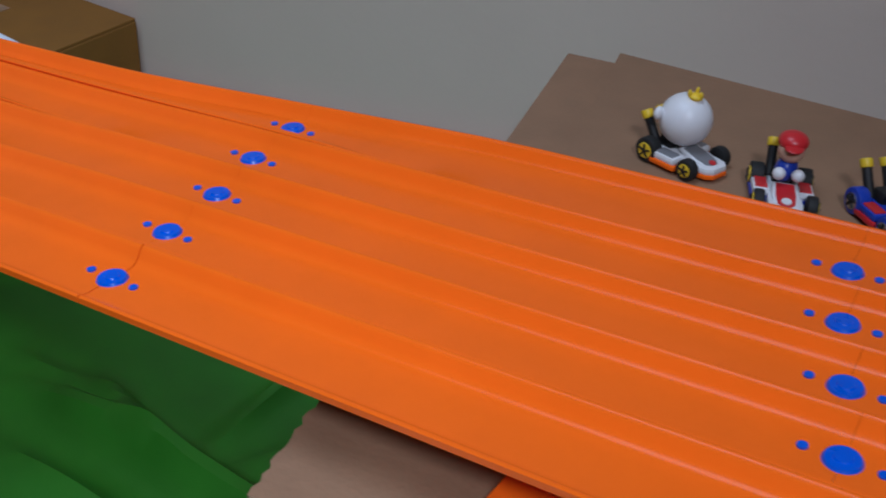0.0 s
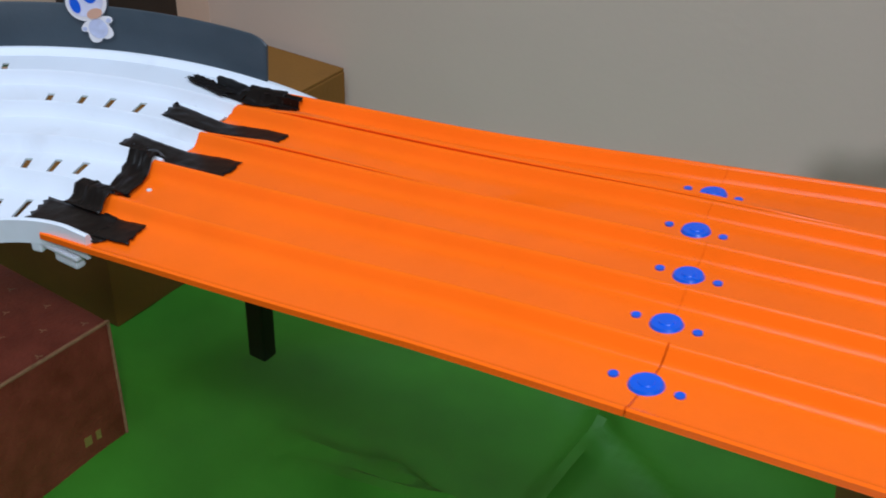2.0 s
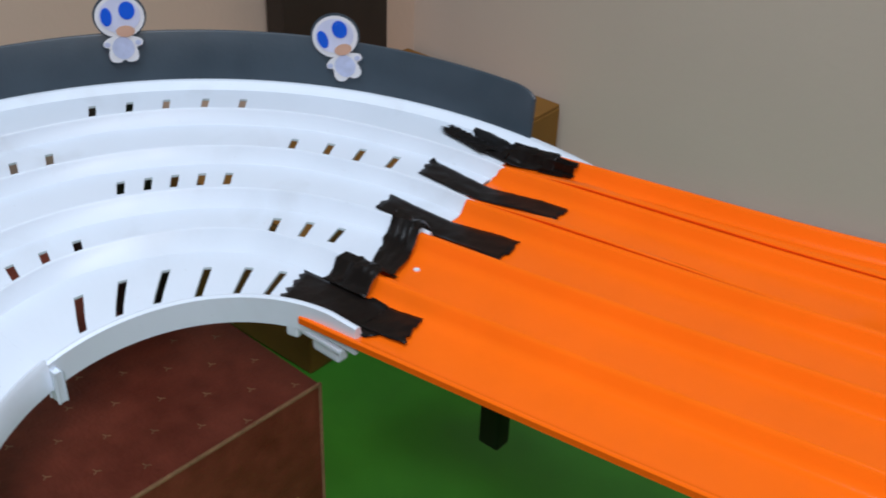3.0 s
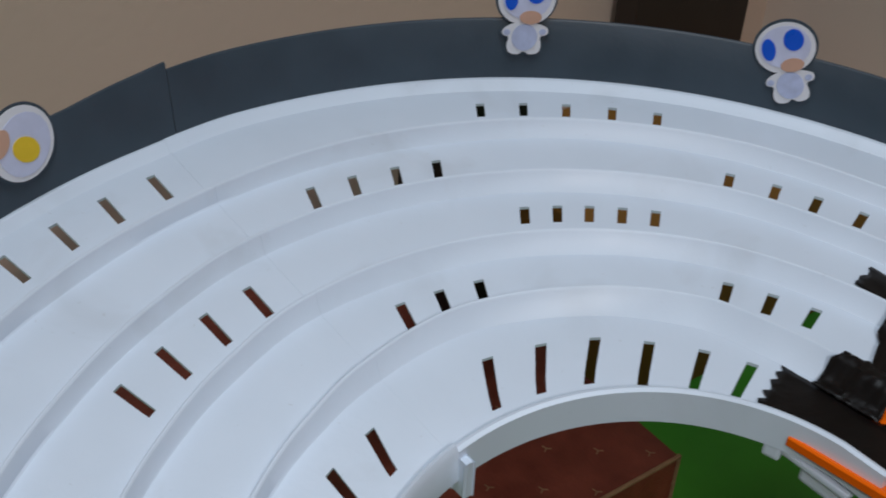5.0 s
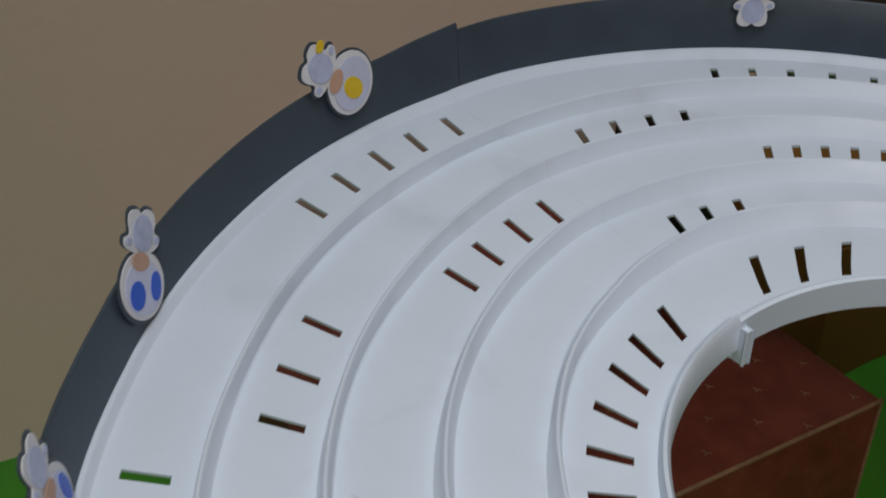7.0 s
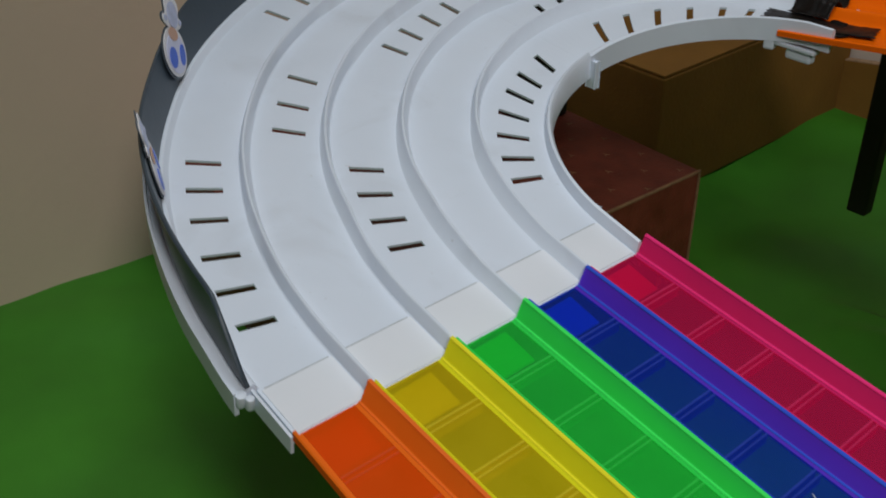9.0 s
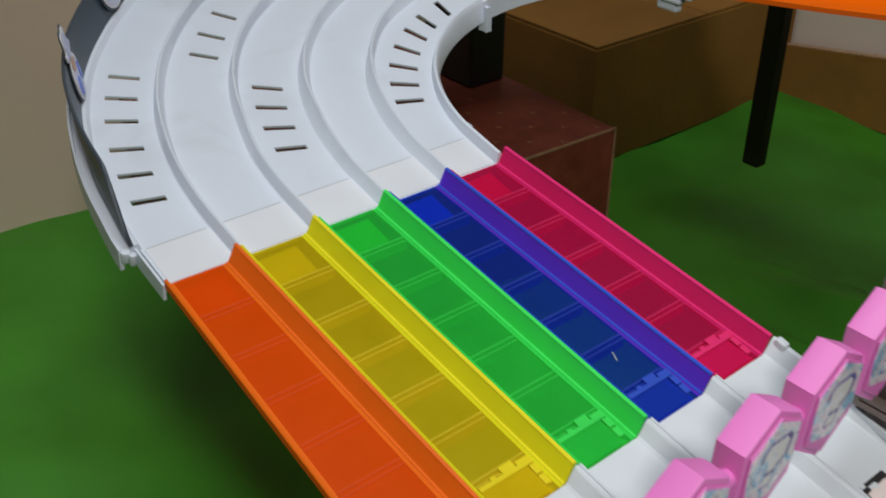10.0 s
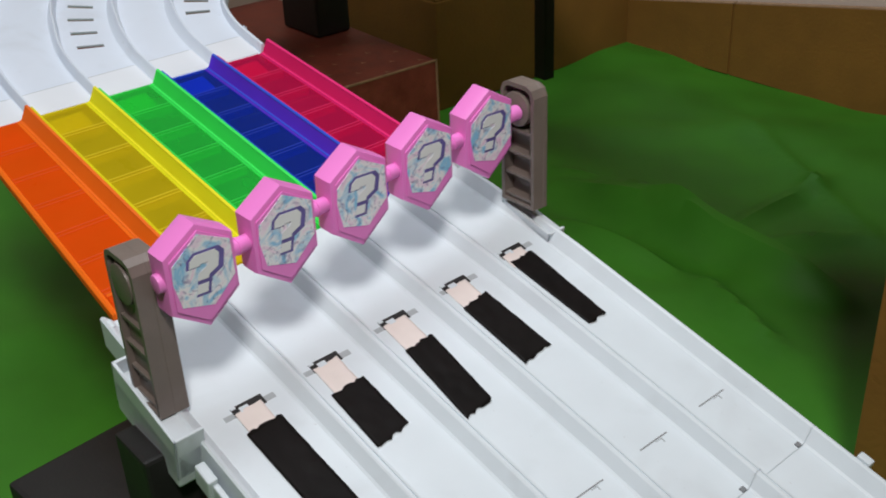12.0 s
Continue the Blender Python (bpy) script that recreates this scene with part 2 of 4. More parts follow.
def ball_bm(centre, radii, bm=None, u=20, v=14, m=None):
    bm = bm or bmesh.new()
    ret = bmesh.ops.create_uvsphere(bm, u_segments=u, v_segments=v, radius=1.0)
    for w in ret["verts"]:
        p = Vector((w.co.x * radii[0], w.co.y * radii[1], w.co.z * radii[2]))
        w.co = (m @ p if m is not None else p) + Vector(centre)
    return bm


def prism_bm(outline, depth, m, bm=None, bevel=0.0, mat_index=0):
    """A flat outline in the local xy of m, raised by depth along z."""
    bm = bm or bmesh.new()
    low = [bm.verts.new(m @ Vector((x, y, 0))) for x, y in outline]
    top = [bm.verts.new(m @ Vector((x, y, depth))) for x, y in outline]
    k = len(outline)
    fs = [bm.faces.new(low[::-1]), bm.faces.new(top)]
    fs += [bm.faces.new((low[i], low[(i + 1) % k], top[(i + 1) % k], top[i])) for i in range(k)]
    for f in fs:
        f.material_index = mat_index
    if bevel:
        bmesh.ops.bevel(bm, geom=list({e for f in fs[:2] for e in f.edges}), offset=bevel, segments=2, affect="EDGES", profile=0.6)
    return bm


def sweep(name, stations, mat, parent=None, label="", closed=True, smooth=True):
    """Skin over a row of equal profiles; a closed profile is capped at both ends."""
    k = len(stations[0])
    verts = [p for s in stations for p in s]
    faces = []
    for a in range(len(stations) - 1):
        for i in range(k if closed else k - 1):
            j = (i + 1) % k
            faces.append((a * k + i, a * k + j, (a + 1) * k + j, (a + 1) * k + i))
    if closed:
        last = (len(stations) - 1) * k
        faces += [tuple(range(k - 1, -1, -1)), tuple(range(last, last + k))]
    ob = mesh_object(name, verts, faces, mat, parent, label, smooth)
    bm = bmesh.new()
    bm.from_mesh(ob.data)
    bmesh.ops.recalc_face_normals(bm, faces=bm.faces)
    bm.to_mesh(ob.data)
    bm.free()
    if smooth:
        ob.data.set_sharp_from_angle(angle=radians(38))
    return ob


def span(a, b, step):
    n = max(1, round(abs(b - a) / step))
    return [a + (b - a) * i / n for i in range(n + 1)]


# ---- the room ----
FLOOR = -0.108


CREASES = [(-0.03, 0.234, 0.32, 0.236, 0.026), (0.02, 0.28, 0.17, 0.225, 0.009), (0.155, 0.45, 0.16, 0.24, 0.009), (0.02, 0.18, 0.2, 0.181, 0.009), (-0.05, 0.255, 0.12, 0.26, 0.008), (0.18, 0.25, 0.25, 0.36, 0.007), (0.18, 0.19, 0.31, 0.145, 0.01), (-0.02, 0.5, 0.3, 0.32, 0.006), (0.03, 0.02, 0.3, 0.06, 0.008), (0.4, -0.02, 0.8, -0.1, 0.01), (-0.3, -0.5, 0.1, -0.35, 0.008), (-0.1, -0.65, 0.2, -0.3, 0.008)]


def cloth_height(x, y):
    h = 0.004 * noise.noise((x * 5, y * 5, 0.3)) + 0.0025 * noise.noise((x * 14, y * 9, 4.0))
    s = x * 0.35 + y * 0.94
    h += 0.006 * max(0.0, math.sin(s * 30 + 2.6 * noise.noise((x * 3, y * 3, 9.0)))) ** 2 * (0.4 + 0.6 * noise.noise((x * 2.2, y * 2.2, 5.0)))
    s = x * 0.8 - y * 0.6
    h += 0.004 * max(0.0, math.sin(s * 21 + 2.0 * noise.noise((x * 4, y * 4, 2.0)))) ** 4
    for ax, ay, bx, by, up in CREASES:
        d = Vector((bx - ax, by - ay))
        k = min(1.0, max(0.0, ((x - ax) * d.x + (y - ay) * d.y) / d.length_squared))
        off = math.hypot(x - ax - k * d.x, y - ay - k * d.y)
        if off < 0.05:
            h += 1.45 * up * math.exp(-((off / (0.009 if up < 0.012 else 0.016)) ** 2)) * math.sin(math.pi * min(0.98, max(0.02, k)))
    return FLOOR + h


def green_cloth():
    xs, ys = span(-0.6, 1.5, 0.008), span(-1.2, 0.63, 0.008)
    verts = [(x, y, cloth_height(x, y)) for x in xs for y in ys]
    k = len(ys)
    faces = [(i * k + j, (i + 1) * k + j, (i + 1) * k + j + 1, i * k + j + 1) for i in range(len(xs) - 1) for j in range(k - 1)]
    ob = mesh_object("green_cloth", verts, faces, CLOTH, smooth=True)
    return tagged(ob, "rumpled green cloth spread over the floor", "cloth", kind="structure")


green_cloth()
tagged(part("floor", box_bm(-1.0, 2.6, -2.4, 1.0, FLOOR - 0.08, FLOOR - 0.02), WOOD), "dark floor under the green cloth", "floor", kind="structure")
tagged(part("wall_north", box_bm(-1.0, 2.6, 0.605, 0.7, FLOOR - 0.02, 2.3), WALL), "plain beige painted wall", "wall", kind="structure")
tagged(part("wall_west", box_bm(-0.1, 0.0, -2.4, 0.66, FLOOR - 0.02, 2.3, m=pose(-0.453, 0, 0, 0, 0, -3)), WARM_LIT_WALL), "plain beige painted wall", "wall", kind="structure")
tagged(part("wall_east", box_bm(2.5, 2.6, -2.4, 0.605, FLOOR - 0.02, 2.3), WALL), "plain beige painted wall", "wall", kind="structure")
tagged(part("wall_south", box_bm(-0.6, 2.5, -2.4, -2.3, FLOOR - 0.02, 2.3), WALL), "plain beige painted wall", "wall", kind="structure")
tagged(part("ceiling", box_bm(-1.0, 2.6, -2.4, 0.7, 2.3, 2.4), CEILING), "plain white ceiling", "ceiling", kind="structure")

# ---- the white curve ----
TURNS = (90, 112, 126, 142, 165, 185, 197, 210, 226, 240, 252, 262, 270)
# the four ridges between the lanes, outermost first: foot on the inner side, crest, foot on the outer side
RIDGE_IN = [
    (0.2285, 0.2290, 0.2315, 0.2325, 0.2315, 0.2298, 0.2290, 0.2294, 0.2297, 0.2312, 0.2328, 0.2345, 0.2352),
    (0.1895, 0.1900, 0.1930, 0.1937, 0.1950, 0.1950, 0.1925, 0.1915, 0.1925, 0.1922, 0.1915, 0.1945, 0.1950),
    (0.1510, 0.1525, 0.1545, 0.1547, 0.1562, 0.1575, 0.1552, 0.1542, 0.1535, 0.1525, 0.1512, 0.1522, 0.1540),
    (0.1050, 0.1105, 0.1180, 0.1210, 0.1235, 0.1205, 0.1190, 0.1187, 0.1168, 0.1150, 0.1136, 0.1136, 0.1145),
]
RIDGE_TOP = [
    (0.2325, 0.2330, 0.2360, 0.2367, 0.2345, 0.2312, 0.2312, 0.2306, 0.2312, 0.2336, 0.2352, 0.2368, 0.2377),
    (0.1935, 0.1945, 0.1980, 0.1990, 0.1990, 0.1980, 0.1950, 0.1934, 0.1937, 0.1940, 0.1934, 0.1960, 0.1968),
    (0.1555, 0.1580, 0.1597, 0.1605, 0.1612, 0.1608, 0.1580, 0.1562, 0.1556, 0.1550, 0.1535, 0.1545, 0.1562),
    (0.1110, 0.1195, 0.1262, 0.1280, 0.1290, 0.1245, 0.1216, 0.1204, 0.1182, 0.1162, 0.1152, 0.1152, 0.1160),
]
RIDGE_OUT = [
    (0.2350, 0.2355, 0.2382, 0.2389, 0.2368, 0.2335, 0.2335, 0.2330, 0.2342, 0.2358, 0.2378, 0.2390, 0.2396),
    (0.1960, 0.1970, 0.2003, 0.2013, 0.2013, 0.2004, 0.1975, 0.1960, 0.1962, 0.1968, 0.1966, 0.1984, 0.1990),
    (0.1578, 0.1603, 0.1620, 0.1628, 0.1635, 0.1632, 0.1605, 0.1588, 0.1584, 0.1587, 0.1585, 0.1588, 0.1594),
    (0.1130, 0.1216, 0.1283, 0.1301, 0.1312, 0.1268, 0.1240, 0.1230, 0.1206, 0.1205, 0.1198, 0.1195, 0.1196),
]
RIM_TURNS = (90, 175, 184, 200, 213, 230, 241, 252, 264, 270)
RIM_FOOT = (0.2698, 0.2706, 0.2680, 0.2677, 0.2672, 0.2674, 0.2690, 0.2702, 0.2722, 0.2735)
RIM_SHIFT = (-0.0008, -0.0012, -0.0038, -0.0045, -0.0062, -0.0065, -0.0047, -0.0042, -0.0026, -0.0004)


def along(turns, values, deg):
    """A value read from a table of angles, eased between its entries."""
    if deg <= turns[0]:
        return values[0]
    for i in range(len(turns) - 1):
        if deg <= turns[i + 1]:
            k = (deg - turns[i]) / (turns[i + 1] - turns[i])
            k = k * 0.5 + (k * k * (3 - 2 * k)) * 0.5
            return values[i] + (values[i + 1] - values[i]) * k
    return values[-1]


def lane_edges(lane, deg):
    """Inner and outer radius of a lane's floor; it runs on beneath the ridges."""
    inner = 0.0825 if lane == 4 else along(TURNS, RIDGE_TOP[lane], deg)
    outer = along(RIM_TURNS, RIM_FOOT, deg) + 0.0008 if lane == 0 else along(TURNS, RIDGE_TOP[lane - 1], deg)
    return inner, outer


def lane_feet(lane, deg):
    """The clear floor of a lane between the feet of its ridges."""
    inner = 0.083 if lane == 4 else along(TURNS, RIDGE_OUT[lane], deg)
    outer = along(RIM_TURNS, RIM_FOOT, deg) if lane == 0 else along(TURNS, RIDGE_IN[lane - 1], deg)
    return inner, outer


SLOT_R = [0.2515, 0.2122, 0.1763, 0.1382, 0.0993]
SLOTS = [
    [133.6, 138.2, 142.9, 147.3, 151.7, 185.0, 190.0, 194.9, 200.1, 205.3, 239.2, 243.9, 248.7, 254.2, 259.0, 263.6],
    [111.0, 115.9, 120.4, 125.5, 158.6, 163.3, 168.2, 173.0, 219.7, 226.5, 232.6],
    [133.6, 137.8, 142.0, 146.1, 150.3, 186.6, 192.8, 199.2, 205.4, 241.5, 247.5, 253.5, 259.4],
    [110.3, 116.5, 122.9, 159.9, 166.0, 172.1],
    [115.6, 124.4, 134.8, 145.3, 155.5, 165.7, 191.5, 201.6, 210.4, 220.1, 229.9, 239.3, 247.9],
]
ORANGE_X0 = [-0.04, -0.032, -0.02, -0.016, -0.016]
SEAM = 181.8
EXIT_SLOPE = 0.255


def curve_z(deg, r):
    u = (radians(deg) - math.pi) / 1.2
    return 0.164 - 0.0198 * u - 0.013 * u**2 + 0.0003 * u**3 + (r - 0.18) * (0.1241 + 0.0188 * u - 0.0894 * u**2)


def on_curve(deg, r, h=0.0):
    """A place on the curve; past 270 degrees it runs on straight, 0.0005 m a degree, and so before 90."""
    if deg > 270:
        x = (deg - 270) * 0.0005
        return (x, -r, curve_z(270, r) - EXIT_SLOPE * x + h)
    if deg < 90:
        x = (90 - deg) * 0.0005
        return (x, r, curve_z(90, r) + h)
    a = radians(deg)
    return (r * math.cos(a), r * math.sin(a), curve_z(deg, r) + h)


def lane_floor(parent, lane, a0, a1):
    """A banked floor with open slots, thickened below."""
    if a0 < 90:
        r0, r1 = lane_edges(lane, 95)
        a0 = 90.0 + math.degrees(math.asin(-(ORANGE_X0[lane] + 0.001) * 2 / (r0 + r1)))
    half = 0.0106 if lane == 4 and a0 < 150 else 0.0083
    mid_r = SLOT_R[lane]
    wide = math.degrees(0.0019 / mid_r)
    slots = [(d - wide, d + wide) for d in SLOTS[lane] if a0 < d < a1]
    cuts = sorted({a0, a1, *(v for s in slots for v in s), *(d for d in range(80, 330, 2) if a0 < d < a1 and not any(p - 0.4 < d < q + 0.4 for p, q in slots))})
    k = 5
    verts = []
    for d in cuts:
        r0, r1 = lane_edges(lane, d)
        c = mid_r - (along((112, 134, 145), (0.0045, 0.0022, 0.0), d) if lane == 4 else 0.0) + (along((230, 240, 249, 262), (0.0, 0.0011, 0.0027, 0.005), d) if lane == 0 else 0.0)
        skew = along((170, 190, 212, 232, 250), (0.0 if lane < 4 else 3.4, 3.4, 2.8, 0.8, -0.4), d) if lane == 4 else (0.7 if lane else 0.4)
        skew = along((128, 150), (0.2 * skew, skew), d) * min(1.0, (d - a0) / 8.0, (a1 - d) / 8.0)
        short = d < 152.5 and lane < 4
        for r in (r0, c - half, c - (0.0022 if lane in (0, 2) and short else 0.0045), c + half, r1):
            verts.append(on_curve(d - skew * max(-1.0, min(1.0, (r - c) / half)) / 2, r))
    faces = []
    for i in range(len(cuts) - 1):
        mid = (cuts[i] + cuts[i + 1]) / 2
        for j in range(k - 1):
            short = mid < 152.5 and lane < 4
            if j in ((2,) if short else (1, 2)) and any(p < mid < q for p, q in slots):
                continue
            faces.append((i * k + j, i * k + j + 1, (i + 1) * k + j + 1, (i + 1) * k + j))
    ob = mesh_object("lane", verts, faces, WHITE, parent)
    thick = ob.modifiers.new("thickness", "SOLIDIFY")
    thick.thickness, thick.offset = 0.0013, -1.0
    return ob


def ring(name, parent, a0, a1, profile, mat, label=""):
    """A rim or ridge swept round the curve; profile: radius and height above the floor."""
    cuts = span(a0, a1, 2.0)
    return sweep(name, [[on_curve(d, r, h) for r, h in (profile(d) if callable(profile) else profile)] for d in cuts], mat, parent, label)


def ridge_profile(n):
    """The section of ridge n at an angle: a leaning side, a narrow rounded crest, a steep side."""

    def section(deg):
        a, t, b = (along(TURNS, table[n], deg) for table in (RIDGE_IN, RIDGE_TOP, RIDGE_OUT))
        return [(a - 0.0006, -0.002), (a - 0.0006, 0.0), (a, 0.0005), (t - 0.0009, 0.0066), (t - 0.0006, 0.0072), (t - 0.0002, 0.0075), (t + 0.0003, 0.0075), (t + 0.0007, 0.0072), (t + 0.001, 0.0066), (b, 0.0005), (b + 0.0006, 0.0), (b + 0.0006, -0.002)]

    return section


def rim_profile(first):
    """The section of the outer rim at an angle."""

    def section(deg):
        f, s = along(RIM_TURNS, RIM_FOOT, deg), along(RIM_TURNS, RIM_SHIFT, deg)
        head = [(f - 0.0006, -0.002), (f - 0.0006, 0.0), (f, 0.0004), (0.2750 + s, 0.0027), (0.2754 + s, 0.0031), (0.2762 + s, 0.0033)]
        if first:
            return head + [(0.2795 + s, 0.0032), (0.282 + s, 0.002), (0.2822 + s, -0.012), (0.2802 + s, -0.012), (0.2802 + s, -0.002)]
        return head + [(0.2772 + s, 0.0031), (0.2796 + s, 0.001), (0.283 + s, 0.001), (0.2834 + s, 0.003), (0.2846 + s, 0.003), (0.285 + s, -0.007), (0.283 + s, -0.007), (0.283 + s, -0.002)]

    return section


def shield_r(deg):
    """The radius at which the guard's inner face stands."""
    return 0.2772 + along(RIM_TURNS, RIM_SHIFT, deg)


def shield(parent, a0, a1, start, end):
    """The dark outer guard: a thin upright band, its ends cut on a slope."""
    st = []
    for d in span(a0, a1, 0.75):
        h = 0.0308 - 0.006 * min(1.0, max(0.0, (d - 185.0) / 45.0)) + 0.006 * min(1.0, max(0.0, (d - 235.0) / 25.0))
        if end and d > a1 - 4.5:
            h *= max(0.1, (a1 - d) / 4.5) ** 0.55
        if start and d < a0 + 2.0:
            h *= 0.86 + 0.14 * math.sqrt((d - a0) / 2.0)
        if not start and d < a0 + 9.0:
            h += 0.0035 * (1 - (d - a0) / 9.0)
        r = shield_r(d)
        lean = along((100, 182, 215, 250, 270), (0.0022, 0.0028, 0.005, 0.004, 0.0012), d)
        st.append([on_curve(d, r, 0.003), on_curve(d, r + lean, h - 0.0008), on_curve(d, r + 0.0006 + lean, h), on_curve(d, r + 0.0014 + lean, h), on_curve(d, r + 0.0021 + lean, h - 0.0008), on_curve(d, r + 0.0021, 0.003)])
    return sweep("shield", st, SLATE, parent, "dark slate plastic guard along the outer edge")


def sticker(parent, deg, h, turn, tint, size=1.0):
    """A flat cut-out sticker on the guard: a large round head and a small body, with two spots."""
    base = Vector(on_curve(deg, shield_r(deg) + (0.0035 if deg > 190 else 0.002), h))
    inward = Vector((-math.cos(radians(deg)), -math.sin(radians(deg)), 0))
    up = Vector((0, 0, 1))
    right = up.cross(inward).normalized()
    m = Matrix((right, up, inward)).transposed().to_4x4()
    m = Matrix.Translation(base + inward * 0.0016) @ m @ pose(0, 0, 0, -10 if deg > 190 else -5, 0, 0) @ pose(0, 0, 0, 0, 0, turn) @ Matrix.Scale(size, 4)

    def outline(grow):
        low = [(-0.0035, -0.001), (-0.006, -0.0018), (-0.0086, -0.0036), (-0.0086, -0.0058), (-0.0056, -0.0064), (-0.0068, -0.0095), (-0.006, -0.0128), (-0.002, -0.0136), (0.0, -0.0118), (0.002, -0.0136), (0.006, -0.0128), (0.0066, -0.0095), (0.0056, -0.0062), (0.0088, -0.0058), (0.009, -0.003), (0.006, -0.0018), (0.0035, -0.001)]
        head = [(0.0108 * math.cos(a), 0.0078 + 0.0098 * math.sin(a)) for a in (radians(-62 + 304 * i / 27) for i in range(28))]
        pts = head + low
        for _ in range(2):
            pts = [q for a, b in zip(pts, pts[1:] + pts[:1]) for q in ((a[0] * 0.75 + b[0] * 0.25, a[1] * 0.75 + b[1] * 0.25), (a[0] * 0.25 + b[0] * 0.75, a[1] * 0.25 + b[1] * 0.75))]
        cx, cy = 0.0, 0.001
        return [(x + (x - cx) / max(0.004, math.hypot(x - cx, y - cy)) * grow, y + (y - cy) / max(0.004, math.hypot(x - cx, y - cy)) * grow) for x, y in pts]

    def oval(x, y, rx, ry, lift, mat):
        part("patch", prism_bm([(x + rx * math.cos(a * math.pi / 10), y + ry * math.sin(a * math.pi / 10)) for a in range(20)], 0.00025, m @ pose(0, 0, lift)), mat, ob)

    ob = part("sticker", prism_bm(outline(0.0011), 0.0003, m @ pose(0, 0, -0.0008)), SLATE, parent, "cut-out sticker of a round-capped shape with coloured spots")
    part("sticker_face", prism_bm(outline(0.0), 0.0004, m @ pose(0, 0, -0.0003)), PAPER, ob, "white die-cut border")
    oval(0.0, 0.0084, 0.0092, 0.0079, 0.0002, CAP_PRINT)
    oval(0.0, -0.0066, 0.0049, 0.0052, 0.0002, BODY_PRINT)
    oval(-0.0068, -0.0046, 0.0013, 0.0011, 0.0002, BODY_PRINT)
    oval(0.0068, -0.0044, 0.0013, 0.0011, 0.0002, BODY_PRINT)
    oval(0.0018, 0.0012, 0.0042, 0.0026, 0.00045, SKIN)
    if tint is YELLOW:
        oval(0.0012, 0.0092, 0.0036, 0.0042, 0.00045, tint)
        oval(-0.0062, -0.0098, 0.0022, 0.0015, 0.00045, tint)
    else:
        oval(-0.0058, 0.0082, 0.0025, 0.0042, 0.00045, tint)
        oval(0.0034, 0.0106, 0.0036, 0.0041, 0.00045, tint)
    return ob


def curved_track(a0, a1, first):
    label = "white plastic five-lane curve, upper half, taped to the orange lanes" if first else "white plastic five-lane curve, lower half, leading to coloured lanes"
    t = thing("curved_track", label, "toy track", "halves of the curve")
    for lane in range(5):
        lane_floor(t, lane, a0, a1)
    for lane in range(4):
        mid = RIDGE_TOP[lane][0]
        start = 90.0 + math.degrees(math.asin((-ORANGE_X0[lane + 1] - 0.004) / mid)) if first else a0
        ring("divider", t, start, a1, ridge_profile(lane), WHITE)
    ring("inner_rim", t, a0, a1, [(0.0834, -0.002), (0.083, 0.0), (0.0818, 0.0045 if first else 0.006), (0.0805, 0.005 if first else 0.0066), (0.079, 0.0045), (0.0785, -0.008), (0.0805, -0.008), (0.0812, -0.002)], WHITE)
    if first:
        ring("outer_rim", t, a0, a1, rim_profile(True), WHITE)
    else:
        ring("outer_rim", t, a0, 270.4, rim_profile(False), WHITE)
        ring("end_lip", t, 270.6, a1, [(0.2746, -0.002), (0.275, 0.0), (0.2758, 0.0016), (0.277, 0.0016), (0.2774, -0.006), (0.276, -0.006), (0.2758, -0.002)], WHITE)
    if first:
        g = shield(t, 98.9, SEAM - 1.3, True, False)
        sticker(g, 122.3, 0.0245, 20, BLUE, 1.2)
        sticker(g, 147.0, 0.0312, 0, BLUE, 1.2)
    else:
        g = shield(t, SEAM - 1.22, 270.3, False, True)
        sticker(g, 196.0, 0.0335, -125, YELLOW, 1.36)
        sticker(g, 224.0, 0.0268, 150, BLUE, 1.3)
        sticker(g, 244.3, 0.023, -172, BLUE, 1.25)
    return t


upper_curve = curved_track(60.0, SEAM - 0.008, True)
lower_curve = curved_track(SEAM + 0.008, 322.0, False)

# flat end plates with a fine joint before the coloured lanes
for lane in range(5):
    r0, r1 = lane_feet(lane, 270)
    cuts = [(273.5, r0 + 0.0006, r1 - 0.0006), (319.5, r0 + 0.0006, r1 - 0.0006)]
    sweep("end_plate", [[on_curve(d, a, 0.0), on_curve(d, a, 0.0005), on_curve(d, b, 0.0005), on_curve(d, b, 0.0)] for d, a, b in cuts], PLATE, lower_curve, smooth=False)
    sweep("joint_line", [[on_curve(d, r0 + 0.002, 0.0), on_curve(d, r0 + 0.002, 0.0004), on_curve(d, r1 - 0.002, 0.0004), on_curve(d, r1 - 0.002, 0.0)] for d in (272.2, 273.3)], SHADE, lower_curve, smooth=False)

# clips under the inner edge and at the outer corner
for parent, deg, r in ((upper_curve, 180.6, 0.078), (lower_curve, 266.0, 0.0785)):
    p = on_curve(deg, r, -0.007)
    part("clip", box_bm(-0.003, 0.003, -0.0016, 0.0016, -0.006, 0.008, 0.0008, m=Matrix.Translation(p) @ pose(0, 0, 0, 0, 0, deg)), WHITE, parent)
for deg, r, size in ((270.8, 0.2815, 0.0024), (277.0, 0.2795, 0.0019)):
    p = on_curve(deg, r, -0.0005)
    part("clip", tube_bm(size, 0.006, Matrix.Translation(p) @ pose(0, 0, 0, 0, 12, 0), 16, bevel=0.001), WHITE, lower_curve, "", True)
part("tongue", box_bm(-0.02, 0.0075, 0.0775, 0.0845, 0.1602, 0.1628, 0.0008), WHITE, upper_curve)
part("bracket", box_bm(-0.01, 0.0055, 0.0785, 0.0845, 0.1545, 0.1603, 0.0014), WHITE, upper_curve)
